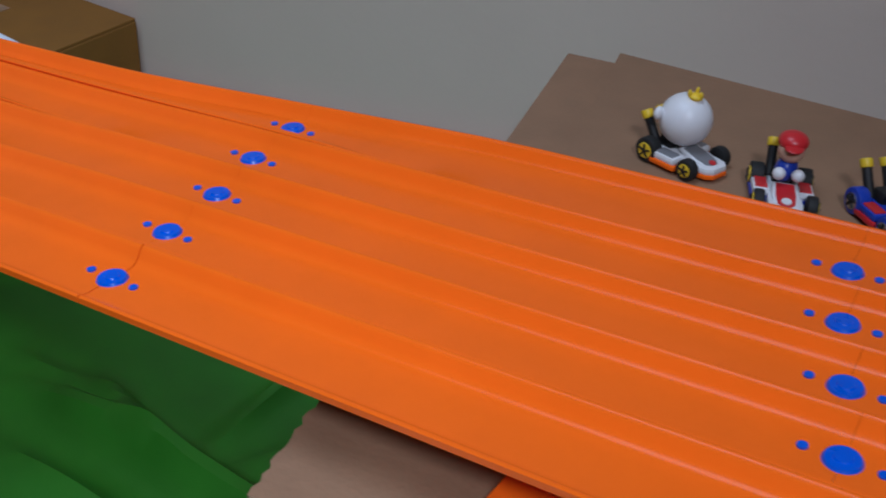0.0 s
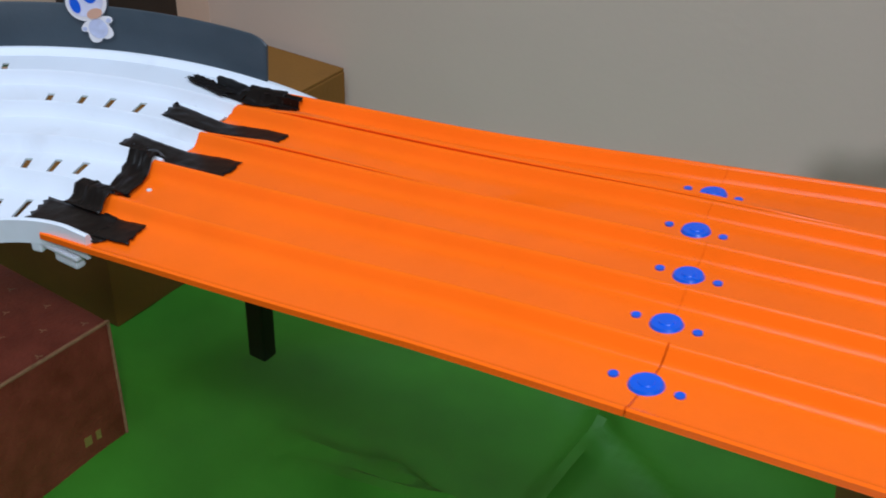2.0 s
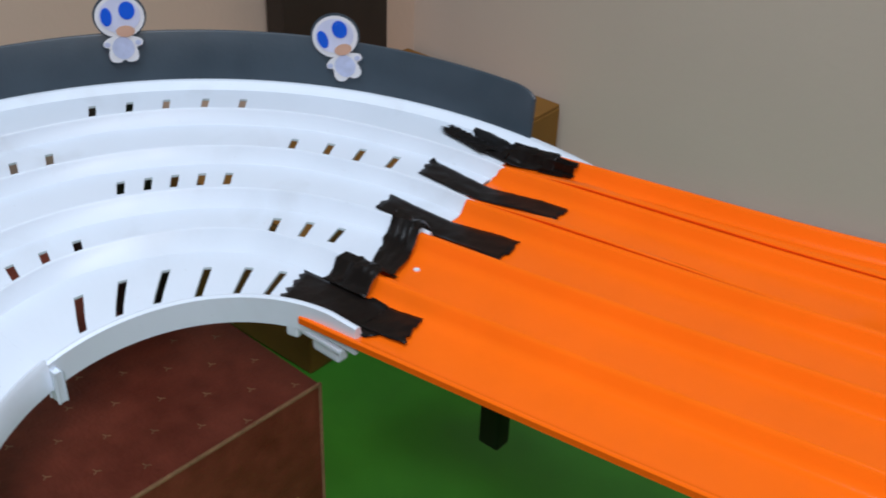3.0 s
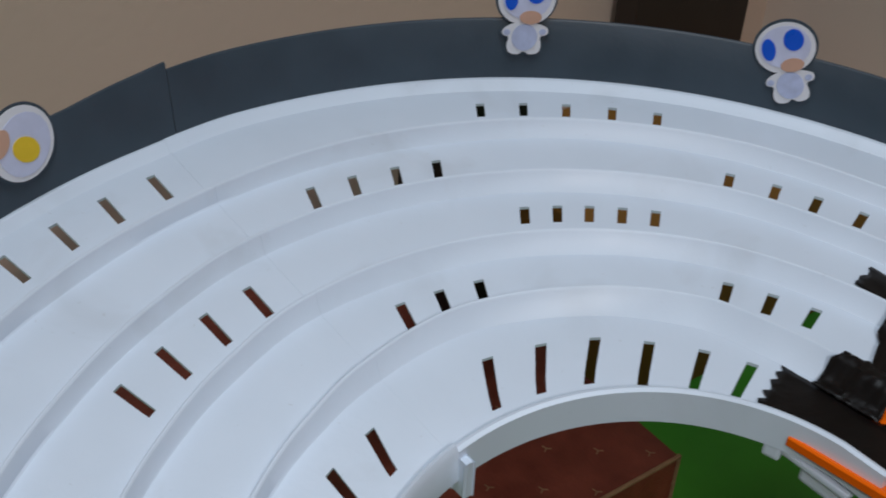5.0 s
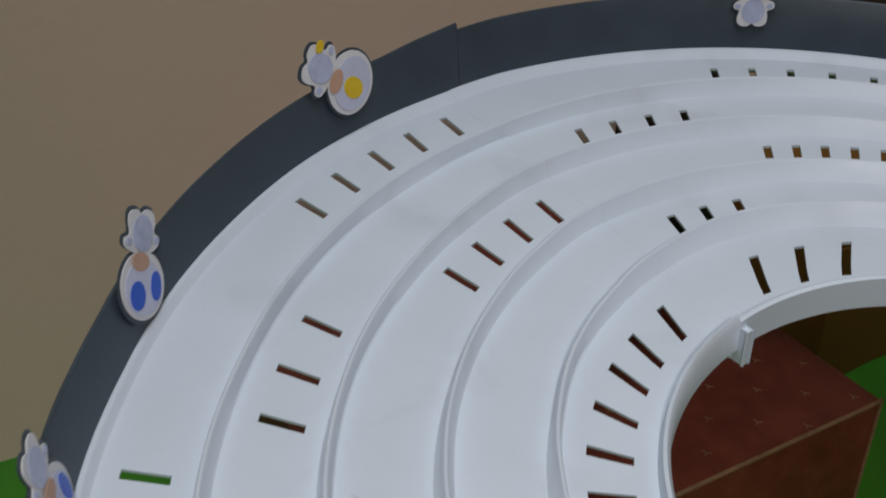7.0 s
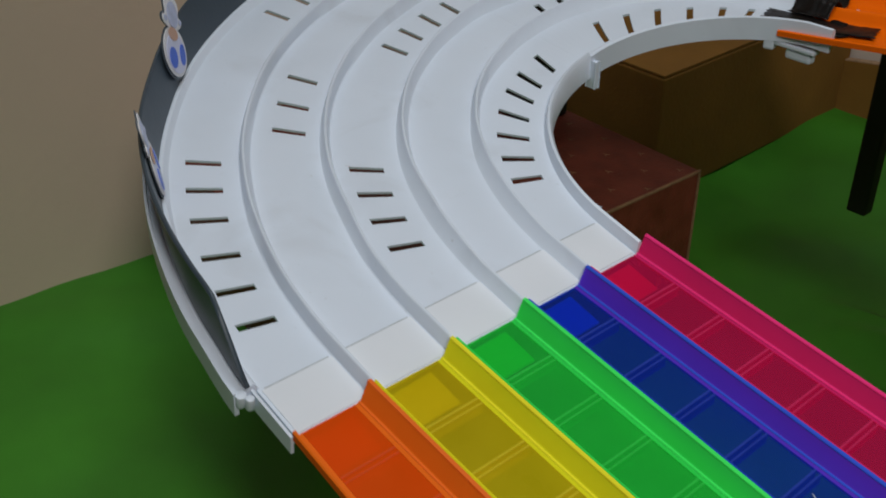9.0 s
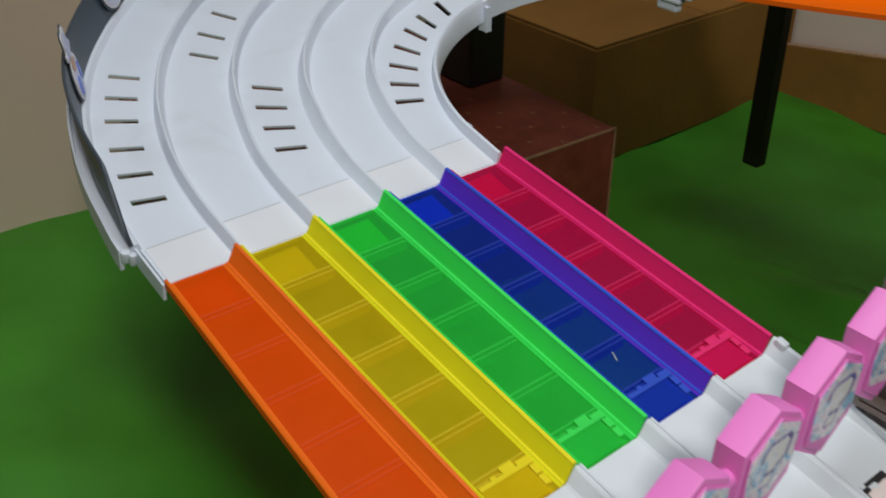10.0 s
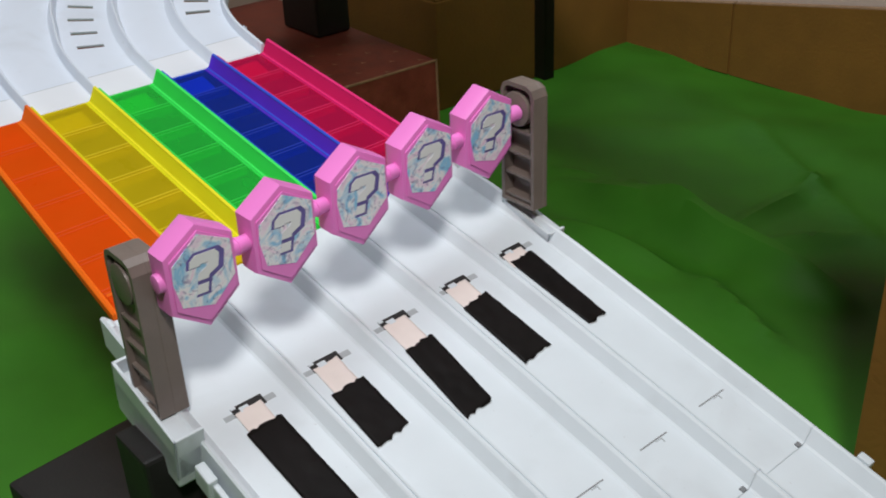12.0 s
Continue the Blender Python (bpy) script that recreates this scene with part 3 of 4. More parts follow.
part("tongue_root", box_bm(-0.003, 0.003, -0.0035, 0.004, -0.0065, 0.001, 0.0012, m=Matrix.Translation((-0.0205, 0.0795, 0.1635)) @ pose(0, 0, 0, 0, 0, 15)), WHITE, upper_curve)

# ---- the orange lanes ----
ORANGE_Y = [0.2495, 0.2097, 0.17, 0.1312, 0.0908]
RIVET_B = [0.253, 0.2601, 0.2724, 0.2791, 0.2885]
RIVET_A = [0.5367, 0.5447, 0.5555, 0.5642, 0.574]
ORANGE_X1 = 1.05


def slack(x):
    """How far the lanes hang and drift near the joint, from 1 there to 0 up the slope."""
    k = min(1.0, max(0.0, (x - 0.1) / 0.15))
    return 1 - k * k * (3 - 2 * k)


def orange_z(x, y):
    return 0.1747 + 0.1127 * x - 0.042 * (y - 0.165) * min(1.0, max(0.0, x / 0.2)) - 0.0048 * slack(x)


def drift_y(x):
    return 0.0034 * slack(x)


def back_edge(x):
    """How far the outer wall of the last lane stands off its usual line."""
    pts = [(-0.1, -0.014), (0.0, -0.014), (0.128, -0.009), (0.253, 0.0), (0.36, 0.01), (2.0, 0.011)]
    for (xa, a), (xb, b) in zip(pts[:-1], pts[1:]):
        if x <= xb:
            return a + (b - a) * (x - xa) / (xb - xa)
    return 0.011


def orange_track(i):
    y = ORANGE_Y[i]
    t = thing("orange_track", "orange plastic toy track lane sloping down to the white curve", "toy track", "orange lanes")
    lip = 0.0012 if i == 4 else 0.0058
    shape = [(-0.0197, -0.0022 if i == 4 else -0.0016), (-0.0197, lip - 0.0006), (-0.0191, lip), (-0.0182, lip), (-0.0174, lip * 0.5), (-0.0166, 0.0003), (-0.015, 0.0), (0.0092, 0.0), (0.0112, 0.0003), (0.0129, 0.0012), (0.0145, 0.0032), (0.0161, 0.006), (0.0172, 0.0074), (0.0182, 0.0077), (0.0191, 0.0074), (0.0196, 0.0066), (0.0197, -0.0016)]
    roll = {0: (0, -0.0016), 1: (-0.0002, 0.0068), 2: (-0.0018, 0.0077), 3: (-0.0022, 0.0084), 4: (-0.0006, 0.0087), 5: (0.001, 0.0048), 6: (0.0006, 0.0)} if i < 2 else {}

    def section(x):
        k = min(1.0, max(0.0, (x + 0.02) / 0.03)) * min(1.0, max(0.0, ((0.36 - x) / 0.08, (0.2 - x) / 0.15)[min(i, 1)]))
        pts = []
        for n, (dy, dz) in enumerate(shape):
            if n in roll:
                dy, dz = dy + roll[n][0] * k, dz + (roll[n][1] - dz) * k + (0.001 * slack(x) * k if 1 < n < 6 else 0.0)
            off = back_edge(x) if i == 0 and dy > 0.01 else 0.002 if i == 4 and dy < -0.012 else 0.0
            pts.append((x, y + drift_y(x) + dy + off, orange_z(x, y + dy) + dz))
        return pts

    gap = 0.0003 if i == 4 else 0.00008
    cuts = [RIVET_B[i], RIVET_A[i], RIVET_A[i] + 0.286]
    ends = [ORANGE_X0[i], *cuts, ORANGE_X1]
    for a, b in zip(ends[:-1], ends[1:]):
        st = [section(x) for x in span(a + gap, b - gap, 0.03)]
        sweep("track_length", st, ORANGE, t)
    for c in cuts[:2]:
        z = orange_z(c, y)
        tilt = pose(0, 0, 0, 0, -6.4, 0)
        rivet = part("rivet", tube_bm(0.0066, 0.0014, Matrix.Translation((c, y, z + 0.0007)) @ tilt, 32, 0.0058), BLUE, t, "round blue plastic connector rivet", True)
        part("rim", tube_bm(0.0032, 0.0006, Matrix.Translation((c, y, z + 0.0016)) @ tilt, 24, 0.0028), BLUE, rivet)
        for side in (-1, 1):
            part("pin", tube_bm(0.0019, 0.0008, Matrix.Translation((c + side * 0.0125, y - side * 0.0006, orange_z(c + side * 0.0125, y) + 0.0004)) @ tilt, 20), BLUE, t, "small blue plastic pin")
        part("connector", box_bm(-0.03, 0.03, -0.012, 0.012, -0.0042, -0.0018, 0.0006, m=Matrix.Translation((c, y, z)) @ tilt), BLUE, t)
    return t


orange_things = [orange_track(i) for i in range(5)]
part("hole", tube_bm(0.0014, 0.0006, Matrix.Translation((-0.0025, 0.1355, orange_z(-0.0025, 0.1355) + 0.0003)) @ pose(0, 0, 0, 0, -6.4, 0), 16), WHITE, orange_things[3], "small round hole showing white plastic")

# support leg under the orange lanes
part("leg", box_bm(-0.0205, -0.0065, 0.214, 0.2255, 0.003, 0.163, 0.0015), BLACK, orange_things[1], "black plastic leg hanging under the lane")

# ---- black tape at the joint ----


def tape_strip(pts, label, drape=0.0009, rough_edge=0.0012, zfun=None, seed=1, crumple=0.0, joint=False, mat=TAPE):
    """A torn strip over uneven ground; pts: corners near, far, and width ends."""
    rnd = random.Random(seed)
    (ax, ay), (bx, by), (cx, cy), (dx, dy) = pts
    n, w = 28, 10
    verts = []
    for i in range(n + 1):
        s = i / n
        for j in range(w + 1):
            q = j / w
            x = (ax * (1 - s) + bx * s) * (1 - q) + (dx * (1 - s) + cx * s) * q
            y = (ay * (1 - s) + by * s) * (1 - q) + (dy * (1 - s) + cy * s) * q
            if joint:
                k = min(1.0, max(0.0, (x + 0.035) / 0.04))
                x, y = x - 0.0026 * k, y + 0.0032 * k
            if i in (0, n):
                x += rnd.uniform(-rough_edge, rough_edge)
            z = zfun(x, y) + drape + 0.0004 * noise.noise((x * 180, y * 180, seed)) + crumple * abs(noise.noise((x * 260, y * 260, seed + 7)))
            verts.append((x, y, z))
    k = w + 1
    faces = [(i * k + j, (i + 1) * k + j, (i + 1) * k + j + 1, i * k + j + 1) for i in range(n) for j in range(w)]
    ob = mesh_object("tape_strip", verts, faces, mat, smooth=True)
    thick = ob.modifiers.new("thickness", "SOLIDIFY")
    thick.thickness, thick.offset = 0.0003, -1.0
    return tagged(ob, label, "tape", "tape strips")


def joint_z(x, y):
    """The upper skin at the joint: white curve on one side, orange lanes on the other."""
    best = -1.0
    r, d = math.hypot(x, y), math.degrees(math.atan2(y, x))
    if x < 0.012:
        if x >= 0:
            best = curve_z(90, y)
        else:
            best = curve_z(d, r)
        for lane in range(4):
            q = y if x >= 0 else r
            if abs(q - along(TURNS, RIDGE_TOP[lane], d)) < 0.0032:
                best += 0.0075
    y -= drift_y(x)
    i = min(range(5), key=lambda n: abs(y - ORANGE_Y[n]))
    far = back_edge(x) if i == 0 else 0.0
    if x > ORANGE_X0[i] - 0.002 and y < ORANGE_Y[i] + 0.0197 + far:
        e = y - ORANGE_Y[i]
        best = max(best, orange_z(x, y) + (0.0075 if e > 0.0155 + far else 0.0045 if e < -0.0168 and i < 4 else 0.0))
    return best


def bridged_z(x, y):
    """Tape pulled tight over ridges: the highest skin close by, eased over a few steps."""
    steps = [(0, 0), (0.0022, 0), (-0.0022, 0), (0, 0.0022), (0, -0.0022)]
    return sum(max(joint_z(x + a + dx, y + b + dy) for dx, dy in steps) for a, b in steps) / len(steps)


LONG = "long strip of black tape across white and orange plastic"
tape_strip([(-0.058, 0.2425), (-0.009, 0.2485), (-0.0145, 0.262), (-0.0745, 0.2645)], "torn black tape over the joint of the outer lane", seed=2, zfun=bridged_z, joint=True, rough_edge=0.002)
tape_strip([(-0.08, 0.2425), (-0.05, 0.241), (-0.048, 0.2515), (-0.08, 0.252)], "crumpled black tape on the white outer lane", seed=8, zfun=bridged_z, joint=True, drape=0.0019, rough_edge=0.003, crumple=0.0016)
tape_strip([(-0.018, 0.2465), (0.004, 0.247), (0.0035, 0.2515), (-0.016, 0.2545)], "thin end of black tape on the orange lane", seed=9, zfun=bridged_z, joint=True, drape=0.0006)
tape_strip([(-0.0594, 0.2008), (0.0223, 0.2055), (0.0217, 0.218), (-0.0638, 0.2166)], LONG, seed=3, zfun=bridged_z, joint=True)
tape_strip([(-0.0512, 0.161), (0.0258, 0.1585), (0.0224, 0.1782), (-0.0546, 0.1755)], LONG, seed=4, zfun=bridged_z, joint=True)
tape_strip([(-0.016, 0.1175), (-0.001, 0.1165), (-0.0185, 0.164), (-0.036, 0.158)], "crumpled black tape over the end of one lane", seed=5, zfun=bridged_z, joint=True, drape=0.0018, crumple=0.0012)
tape_strip([(-0.026, 0.0995), (0.0, 0.0985), (-0.001, 0.121), (-0.023, 0.1225)], "crumpled black tape over a raised divider", seed=6, zfun=bridged_z, joint=True, drape=0.0018, crumple=0.0012)
tape_strip([(-0.0295, 0.0795), (0.0222, 0.0785), (0.0225, 0.1), (-0.036, 0.1012)], "broad black tape over the joint of the inner lane", seed=7, zfun=bridged_z, joint=True, rough_edge=0.0025)
tape_strip([(0.014, 0.0825), (0.0362, 0.0836), (0.0305, 0.1015), (0.014, 0.1)], "black tape end overlapping a broader piece", seed=10, zfun=bridged_z, joint=True, drape=0.0015)

# ---- the coloured lanes ----
RX0, RX1 = 0.0262, 0.1915
RIDGES = [(0.026, (-0.2765, -0.2388, -0.197, -0.1556, -0.1165, -0.0758)), (0.191, (-0.2758, -0.2293, -0.1867, -0.145, -0.1027, -0.0606)), (0.2732, (-0.2749, -0.2261, -0.1832, -0.1402, -0.097, -0.0539)), (0.393, (-0.2734, -0.2241, -0.1808, -0.1374, -0.094, -0.0528)), (2.0, (-0.2734, -0.2241, -0.1808, -0.1374, -0.094, -0.0528))]


def ridge_y(n, x):
    """Where the ridge n between two lanes runs at x."""
    for (xa, ya), (xb, yb) in zip(RIDGES[:-1], RIDGES[1:]):
        if x <= xb:
            return ya[n] + (yb[n] - ya[n]) * max(0.0, (x - xa) / (xb - xa))
    return RIDGES[-1][1][n]


def slope_z(x, y=-0.18):
    return 0.1108 - EXIT_SLOPE * (x - 0.026) + 0.045 * (y + 0.18) * min(1.0, max(0.0, (x - 0.026) / 0.169))


def lane_y(lane, x):
    return (ridge_y(lane, x) + ridge_y(lane + 1, x)) / 2 - 0.001


def on_slope(x, y, h=0.0):
    """A pose on the sloping lanes: x runs down along them."""
    return Matrix.Translation((x, y, slope_z(x, y))) @ pose(0, 0, 0, 2.6, 14.3, 0) @ Matrix.Translation((0, 0, h))


def rib_bm(x0, x1, y0, y1, h0, h1):
    bm = box_bm(x0, x1, y0, y1, h0, h1)
    for v in bm.verts:
        v.co.z += slope_z(v.co.x, v.co.y)
    return bm


def coloured_lane(i):
    word, pane, side, rib = RAINBOW[i][0], PANES[i], LIT_SIDES[i], RIBS[i]
    t = thing("coloured_track", f"clear {word} plastic toy track lane with cross ribs", "toy track", "coloured lanes")
    lip = 0.003 if i == 0 else 0.0066

    def strip(name, shape, mat, a=RX0, b=RX1):
        st = [[(x, y, slope_z(x, y) + h) for y, h in shape(ridge_y(i, x) + 0.0004, ridge_y(i + 1, x) - 0.0002)] for x in span(a, b, 0.03)]
        return sweep(name, st, mat, t, smooth=False)

    strip("pane", lambda p, q: [(p + 0.0041, -0.0012), (p + 0.0041, 0.0), (q - 0.0091, 0.0), (q - 0.0091, -0.0012)], pane)
    strip("side_wall", lambda p, q: [(p, -0.0012), (p, lip - 0.0005), (p + 0.0006, lip), (p + 0.0013, lip), (p + 0.002, 0.0006), (p + 0.0028, 0.0), (p + 0.004, 0.0), (p + 0.004, -0.0012)], side)
    strip("side_wall", lambda p, q: [(q - 0.009, -0.0012), (q - 0.009, 0.0), (q - 0.0066, 0.0), (q - 0.0058, 0.0007), (q - 0.0022, 0.0078), (q - 0.0008, 0.008), (q - 0.0002, 0.0074), (q - 0.0014, 0.0066), (q - 0.0056, -0.0012)], VIOLET if i == 3 else side)
    strip("end_pane", lambda p, q: [(p + 0.0046, 0.0001), (p + 0.0046, 0.0006), (q - 0.0128, 0.0006), (q - 0.0128, 0.0001)], ENDS[i], RX1 - 0.0142, RX1 - 0.0004)
    strip("lip", lambda p, q: [(q - 0.0024, 0.0078), (q - 0.0022, 0.0083), (q - 0.0006, 0.0084), (q, 0.0074), (q - 0.0008, 0.008)], LIPS[i])
    strip("foot_line", lambda p, q: [(q - 0.0072, 0.0001), (q - 0.0069, 0.0005), (q - 0.0062, 0.0005), (q - 0.006, 0.0001)], LIPS[i])
    for x in (0.0504, 0.0749, 0.0998, 0.1247, 0.1491, 0.173):
        y0, y1 = ridge_y(i, x) + 0.0046, ridge_y(i + 1, x) - 0.0094
        for off, w in ((-0.0013, 0.0004), (0.0012, 0.0003)):
            part("rib", rib_bm(x + off - w, x + off + w, y0, y1, -0.0045, 0.0002), rib, t)
    m = on_slope(RX1, lane_y(i, RX1), 0.0008)
    half = (ridge_y(i + 1, RX1) - ridge_y(i, RX1)) / 2
    # added strip on top, coloured as bright as the tongue lit through the pane
    rim = box_bm(-0.0168, -0.0146, -half + 0.006, half - 0.0095, -0.0006, 0.0004, 0.0002, m=m)
    for y0, y1, reach in ((-0.0085, -0.006, 0.0014), (-0.0025, 0.004, 0.0034), (0.005, half - 0.0095, 0.0018)):
        box_bm(-0.0168 - reach, -0.0167, y0, y1, -0.0006, 0.0003, bm=rim, m=m)
    for x0 in (-0.0142, -0.0085):
        box_bm(x0, x0 + 0.005, half - 0.0124, half - 0.0094, -0.0006, 0.0004, 0.0002, bm=rim, m=m)
    part("end_bright_rim", rim, BRIGHT_RIMS[i], t, "added notched rim painted with the brightness of white plastic below")
    # the white tongue of the next track, notched at its tip, shows through the last stretch
    bm = box_bm(-0.0085, 0.011, -0.0135, 0.0115, -0.0031, -0.0016, m=on_slope(RX1 - 0.0065, lane_y(i, RX1)))
    for y0, y1, reach in ((-0.004, 0.0105, 0.004), (-0.0118, -0.009, 0.0022), (0.001, 0.0085, 0.0052)):
        box_bm(-0.0085 - reach, -0.0086, y0, y1, -0.0031, -0.0016, bm=bm, m=on_slope(RX1 - 0.0065, lane_y(i, RX1)))
    part("tongue", bm, TONGUE, t, "white plastic tongue under the lane's end")
    part("tongue", box_bm(-0.01, 0.0085, -0.0125, 0.0095, -0.0058, -0.0045, 0.0004, m=on_slope(RX0 + 0.0105, lane_y(i, RX0))), WHITE, t, "white plastic tongue under the lane's end")
    return t


lanes = [coloured_lane(i) for i in range(5)]
part("scratch", box_bm(-0.0025, 0.0025, -0.00025, 0.00025, 0.0001, 0.0003, m=on_slope(0.156, -0.1275) @ pose(0, 0, 0, 0, 0, -20)), SHADE, lanes[3], "short pale scratch")

# ---- the white straight with the gate ----
WX0, WX1 = 0.192, 0.65


def straight_profile(x):
    ys = [ridge_y(n, x) for n in range(6)]
    s = [(ys[0] - 0.006, -0.011), (ys[0] - 0.006, 0.0042), (ys[0] - 0.005, 0.005), (ys[0] - 0.0035, 0.0042), (ys[0] + 0.0005, 0.0)]
    for n in range(1, 5):
        y = ys[n]
        s += [(y - 0.0068, 0.0), (y - 0.0056, 0.0008), (y - 0.0022, 0.0062), (y - 0.0014, 0.0068), (y - 0.0002, 0.0068), (y, 0.0058), (y + 0.0004, 0.0058), (y + 0.0006, 0.0066), (y + 0.0018, 0.0064), (y + 0.0028, 0.0)]
    y = ys[5]
    s += [(y - 0.0068, 0.0), (y - 0.0056, 0.0008), (y - 0.0012, 0.0066), (y + 0.0002, 0.007), (y + 0.0012, 0.0066), (y + 0.0014, -0.011), (y - 0.0006, -0.011), (y - 0.0008, -0.0022), (ys[0] - 0.004, -0.0022), (ys[0] - 0.004, -0.011)]
    return [(x, q, slope_z(x, q) + h) for q, h in s]


def white_straight():
    t = thing("straight_track", "pale grey-white plastic five-lane straight with slots and tape", "toy track")
    for a, b in ((WX0, 0.4334), (0.4337, WX1)):
        sweep("track_length", [straight_profile(x) for x in span(a, b, 0.025)], GREY_WHITE, t, smooth=False)
    for lane in range(5):
        x = SLOT_X[lane]
        m = on_slope(x, lane_y(lane, x) + SHIFT[lane])
        # the floor is not cut; a black plate gives the slot's inner darkness
        slot = part("slot", box_bm(-0.0046, 0.0015, -0.0075, 0.0085, -0.0006, 0.0003, m=m), BLACK, t, "black plate painted as the dark inside of a slot")
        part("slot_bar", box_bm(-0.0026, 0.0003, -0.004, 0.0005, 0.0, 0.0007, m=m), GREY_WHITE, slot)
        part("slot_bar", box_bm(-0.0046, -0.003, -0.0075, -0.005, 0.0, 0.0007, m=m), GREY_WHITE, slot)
        # no recess here: flat grey strips paint the groove's shade
        part("groove_shade", box_bm(-0.0022, 0.0010, 0.0085, 0.0138, -0.0004, 0.00025, m=m), SHADE, t)
        part("groove_shade", box_bm(-0.0016, 0.0012, -0.0125, -0.0075, -0.0004, 0.00025, m=m), SHADE, t)
    for lane in range(5):
        x = 0.391 + 0.0006 * (4 - lane)
        m = on_slope(x, lane_y(lane, x))
        part("slit", box_bm(-0.0003, 0.0003, -0.0075, 0.0105, -0.0002, 0.0002, m=m), SLIT, t)
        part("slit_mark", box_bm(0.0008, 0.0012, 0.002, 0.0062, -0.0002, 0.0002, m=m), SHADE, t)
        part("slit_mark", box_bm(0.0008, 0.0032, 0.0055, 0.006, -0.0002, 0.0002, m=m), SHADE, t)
        part("latch", box_bm(-0.0013, 0.0013, -0.0012, 0.0015, -0.0004, 0.0008, 0.0003, m=on_slope(0.4322, ridge_y(lane + 1, 0.433) - 0.009)), SLIT, t)
    part("clip", box_bm(-0.0035, 0.0035, -0.0022, 0.0022, -0.009, 0.0078, 0.001, m=on_slope(0.4571, -0.049)), GREY_WHITE, t)
    part("clip", box_bm(-0.003, 0.003, -0.002, 0.002, -0.009, 0.0085, 0.001, m=on_slope(0.195, -0.0605)), GREY_WHITE, t)
    part("clip", box_bm(-0.003, 0.003, -0.0015, 0.002, -0.006, 0.0045, 0.001, m=on_slope(0.196, -0.2795)), GREY_WHITE, t)
    part("latch_arm", box_bm(0.0, 0.05, -0.0045, -0.0015, -0.016, -0.004, 0.0012, m=on_slope(0.284, -0.2809)), GREY_WHITE, t, "sloping side latch of white plastic")
    part("latch_arm", box_bm(0.0, 0.012, -0.0065, -0.0015, -0.013, -0.001, 0.0012, m=on_slope(0.284, -0.2809)), GREY_WHITE, t)
    # sockets that carry the posts
    for x, y0, y1, a, b, high in ((0.25, -0.2928, -0.2785, -0.026, 0.03, 0.0058), (0.252, -0.0605, -0.0485, -0.02, 0.018, -0.0012)):
        m = on_slope(x, y0, 0.007)
        wall = 0.0017
        tray = box_bm(a, b, 0.0, y1 - y0, -0.026, -0.003, 0.0016)
        for xa, xb, ya, yb in ((a, b, 0.0, wall), (a, a + wall, 0.0, y1 - y0), (b - wall, b, 0.0, y1 - y0)):
            box_bm(xa, xb, ya, yb, -0.02, high, 0.0006, bm=tray)
        tray.transform(m)
        part("socket", tray, GREY_WHITE, t, "square white socket holding a gate post")
    return t


SHIFT = [-0.0007, -0.0032, -0.0024, -0.0036, -0.0048]
SLOT_X = [0.2725, 0.2712, 0.2683, 0.2664, 0.2645]
white_straight()

TAPE_ENDS = [
    (0.2848, -0.2614, 0.2832, -0.2428, 0.3383, -0.2413, 0.3395, -0.2597),
    (0.2888, -0.2184, 0.2868, -0.1995, 0.3161, -0.1994, 0.3188, -0.219),
    (0.2869, -0.1736, 0.2845, -0.156, 0.3272, -0.1591, 0.3293, -0.1766),
    (0.2807, -0.1317, 0.2783, -0.1142, 0.3189, -0.1124, 0.3203, -0.1314),
    (0.2696, -0.0885, 0.2695, -0.0728, 0.3194, -0.0737, 0.3207, -0.0862),
]
for lane in range(5):
    x0, e = SLOT_X[lane], TAPE_ENDS[lane]
    yc = lane_y(lane, x0) + SHIFT[lane]
    a = e[0]
    zfun = lambda x, y: slope_z(x, y)
    tab = tape_strip([(x0 - 0.0004, yc - 0.0072), (a + 0.004, yc - 0.0074), (a + 0.004, yc + 0.0066), (x0 - 0.001, yc + 0.0068)], "cream paper tab stuck over a slot under black tape", seed=20 + lane, zfun=zfun, drape=0.0007, rough_edge=0.0002, mat=TAB)
    tab.name = "paper_tab"
    tagged(tab, category="paper tab", group="paper tabs")
    tape_strip([(e[0], e[1]), (e[6] + 0.0045, e[7]), (e[4] + 0.0045, e[5]), (e[2], e[3])], "black tape patch with torn ends stuck on a white lane", seed=30 + lane, zfun=zfun, drape=0.0011, rough_edge=0.0009, mat=FLAT_TAPE)

# ---- the pink gate ----
GATE_X = 0.26
gate = thing("pink_gate", "row of five pink plastic hexagons between two taupe posts", "gate", place=(GATE_X, -0.18, slope_z(GATE_X)))
back = Matrix.Translation((-GATE_X, 0.18, -slope_z(GATE_X)))


def axle_z(y):
    return 0.1236 + 0.02 * (y + 0.1757)


def gate_x(y):
    return GATE_X + 0.0005 - 0.1 * (y + 0.179)


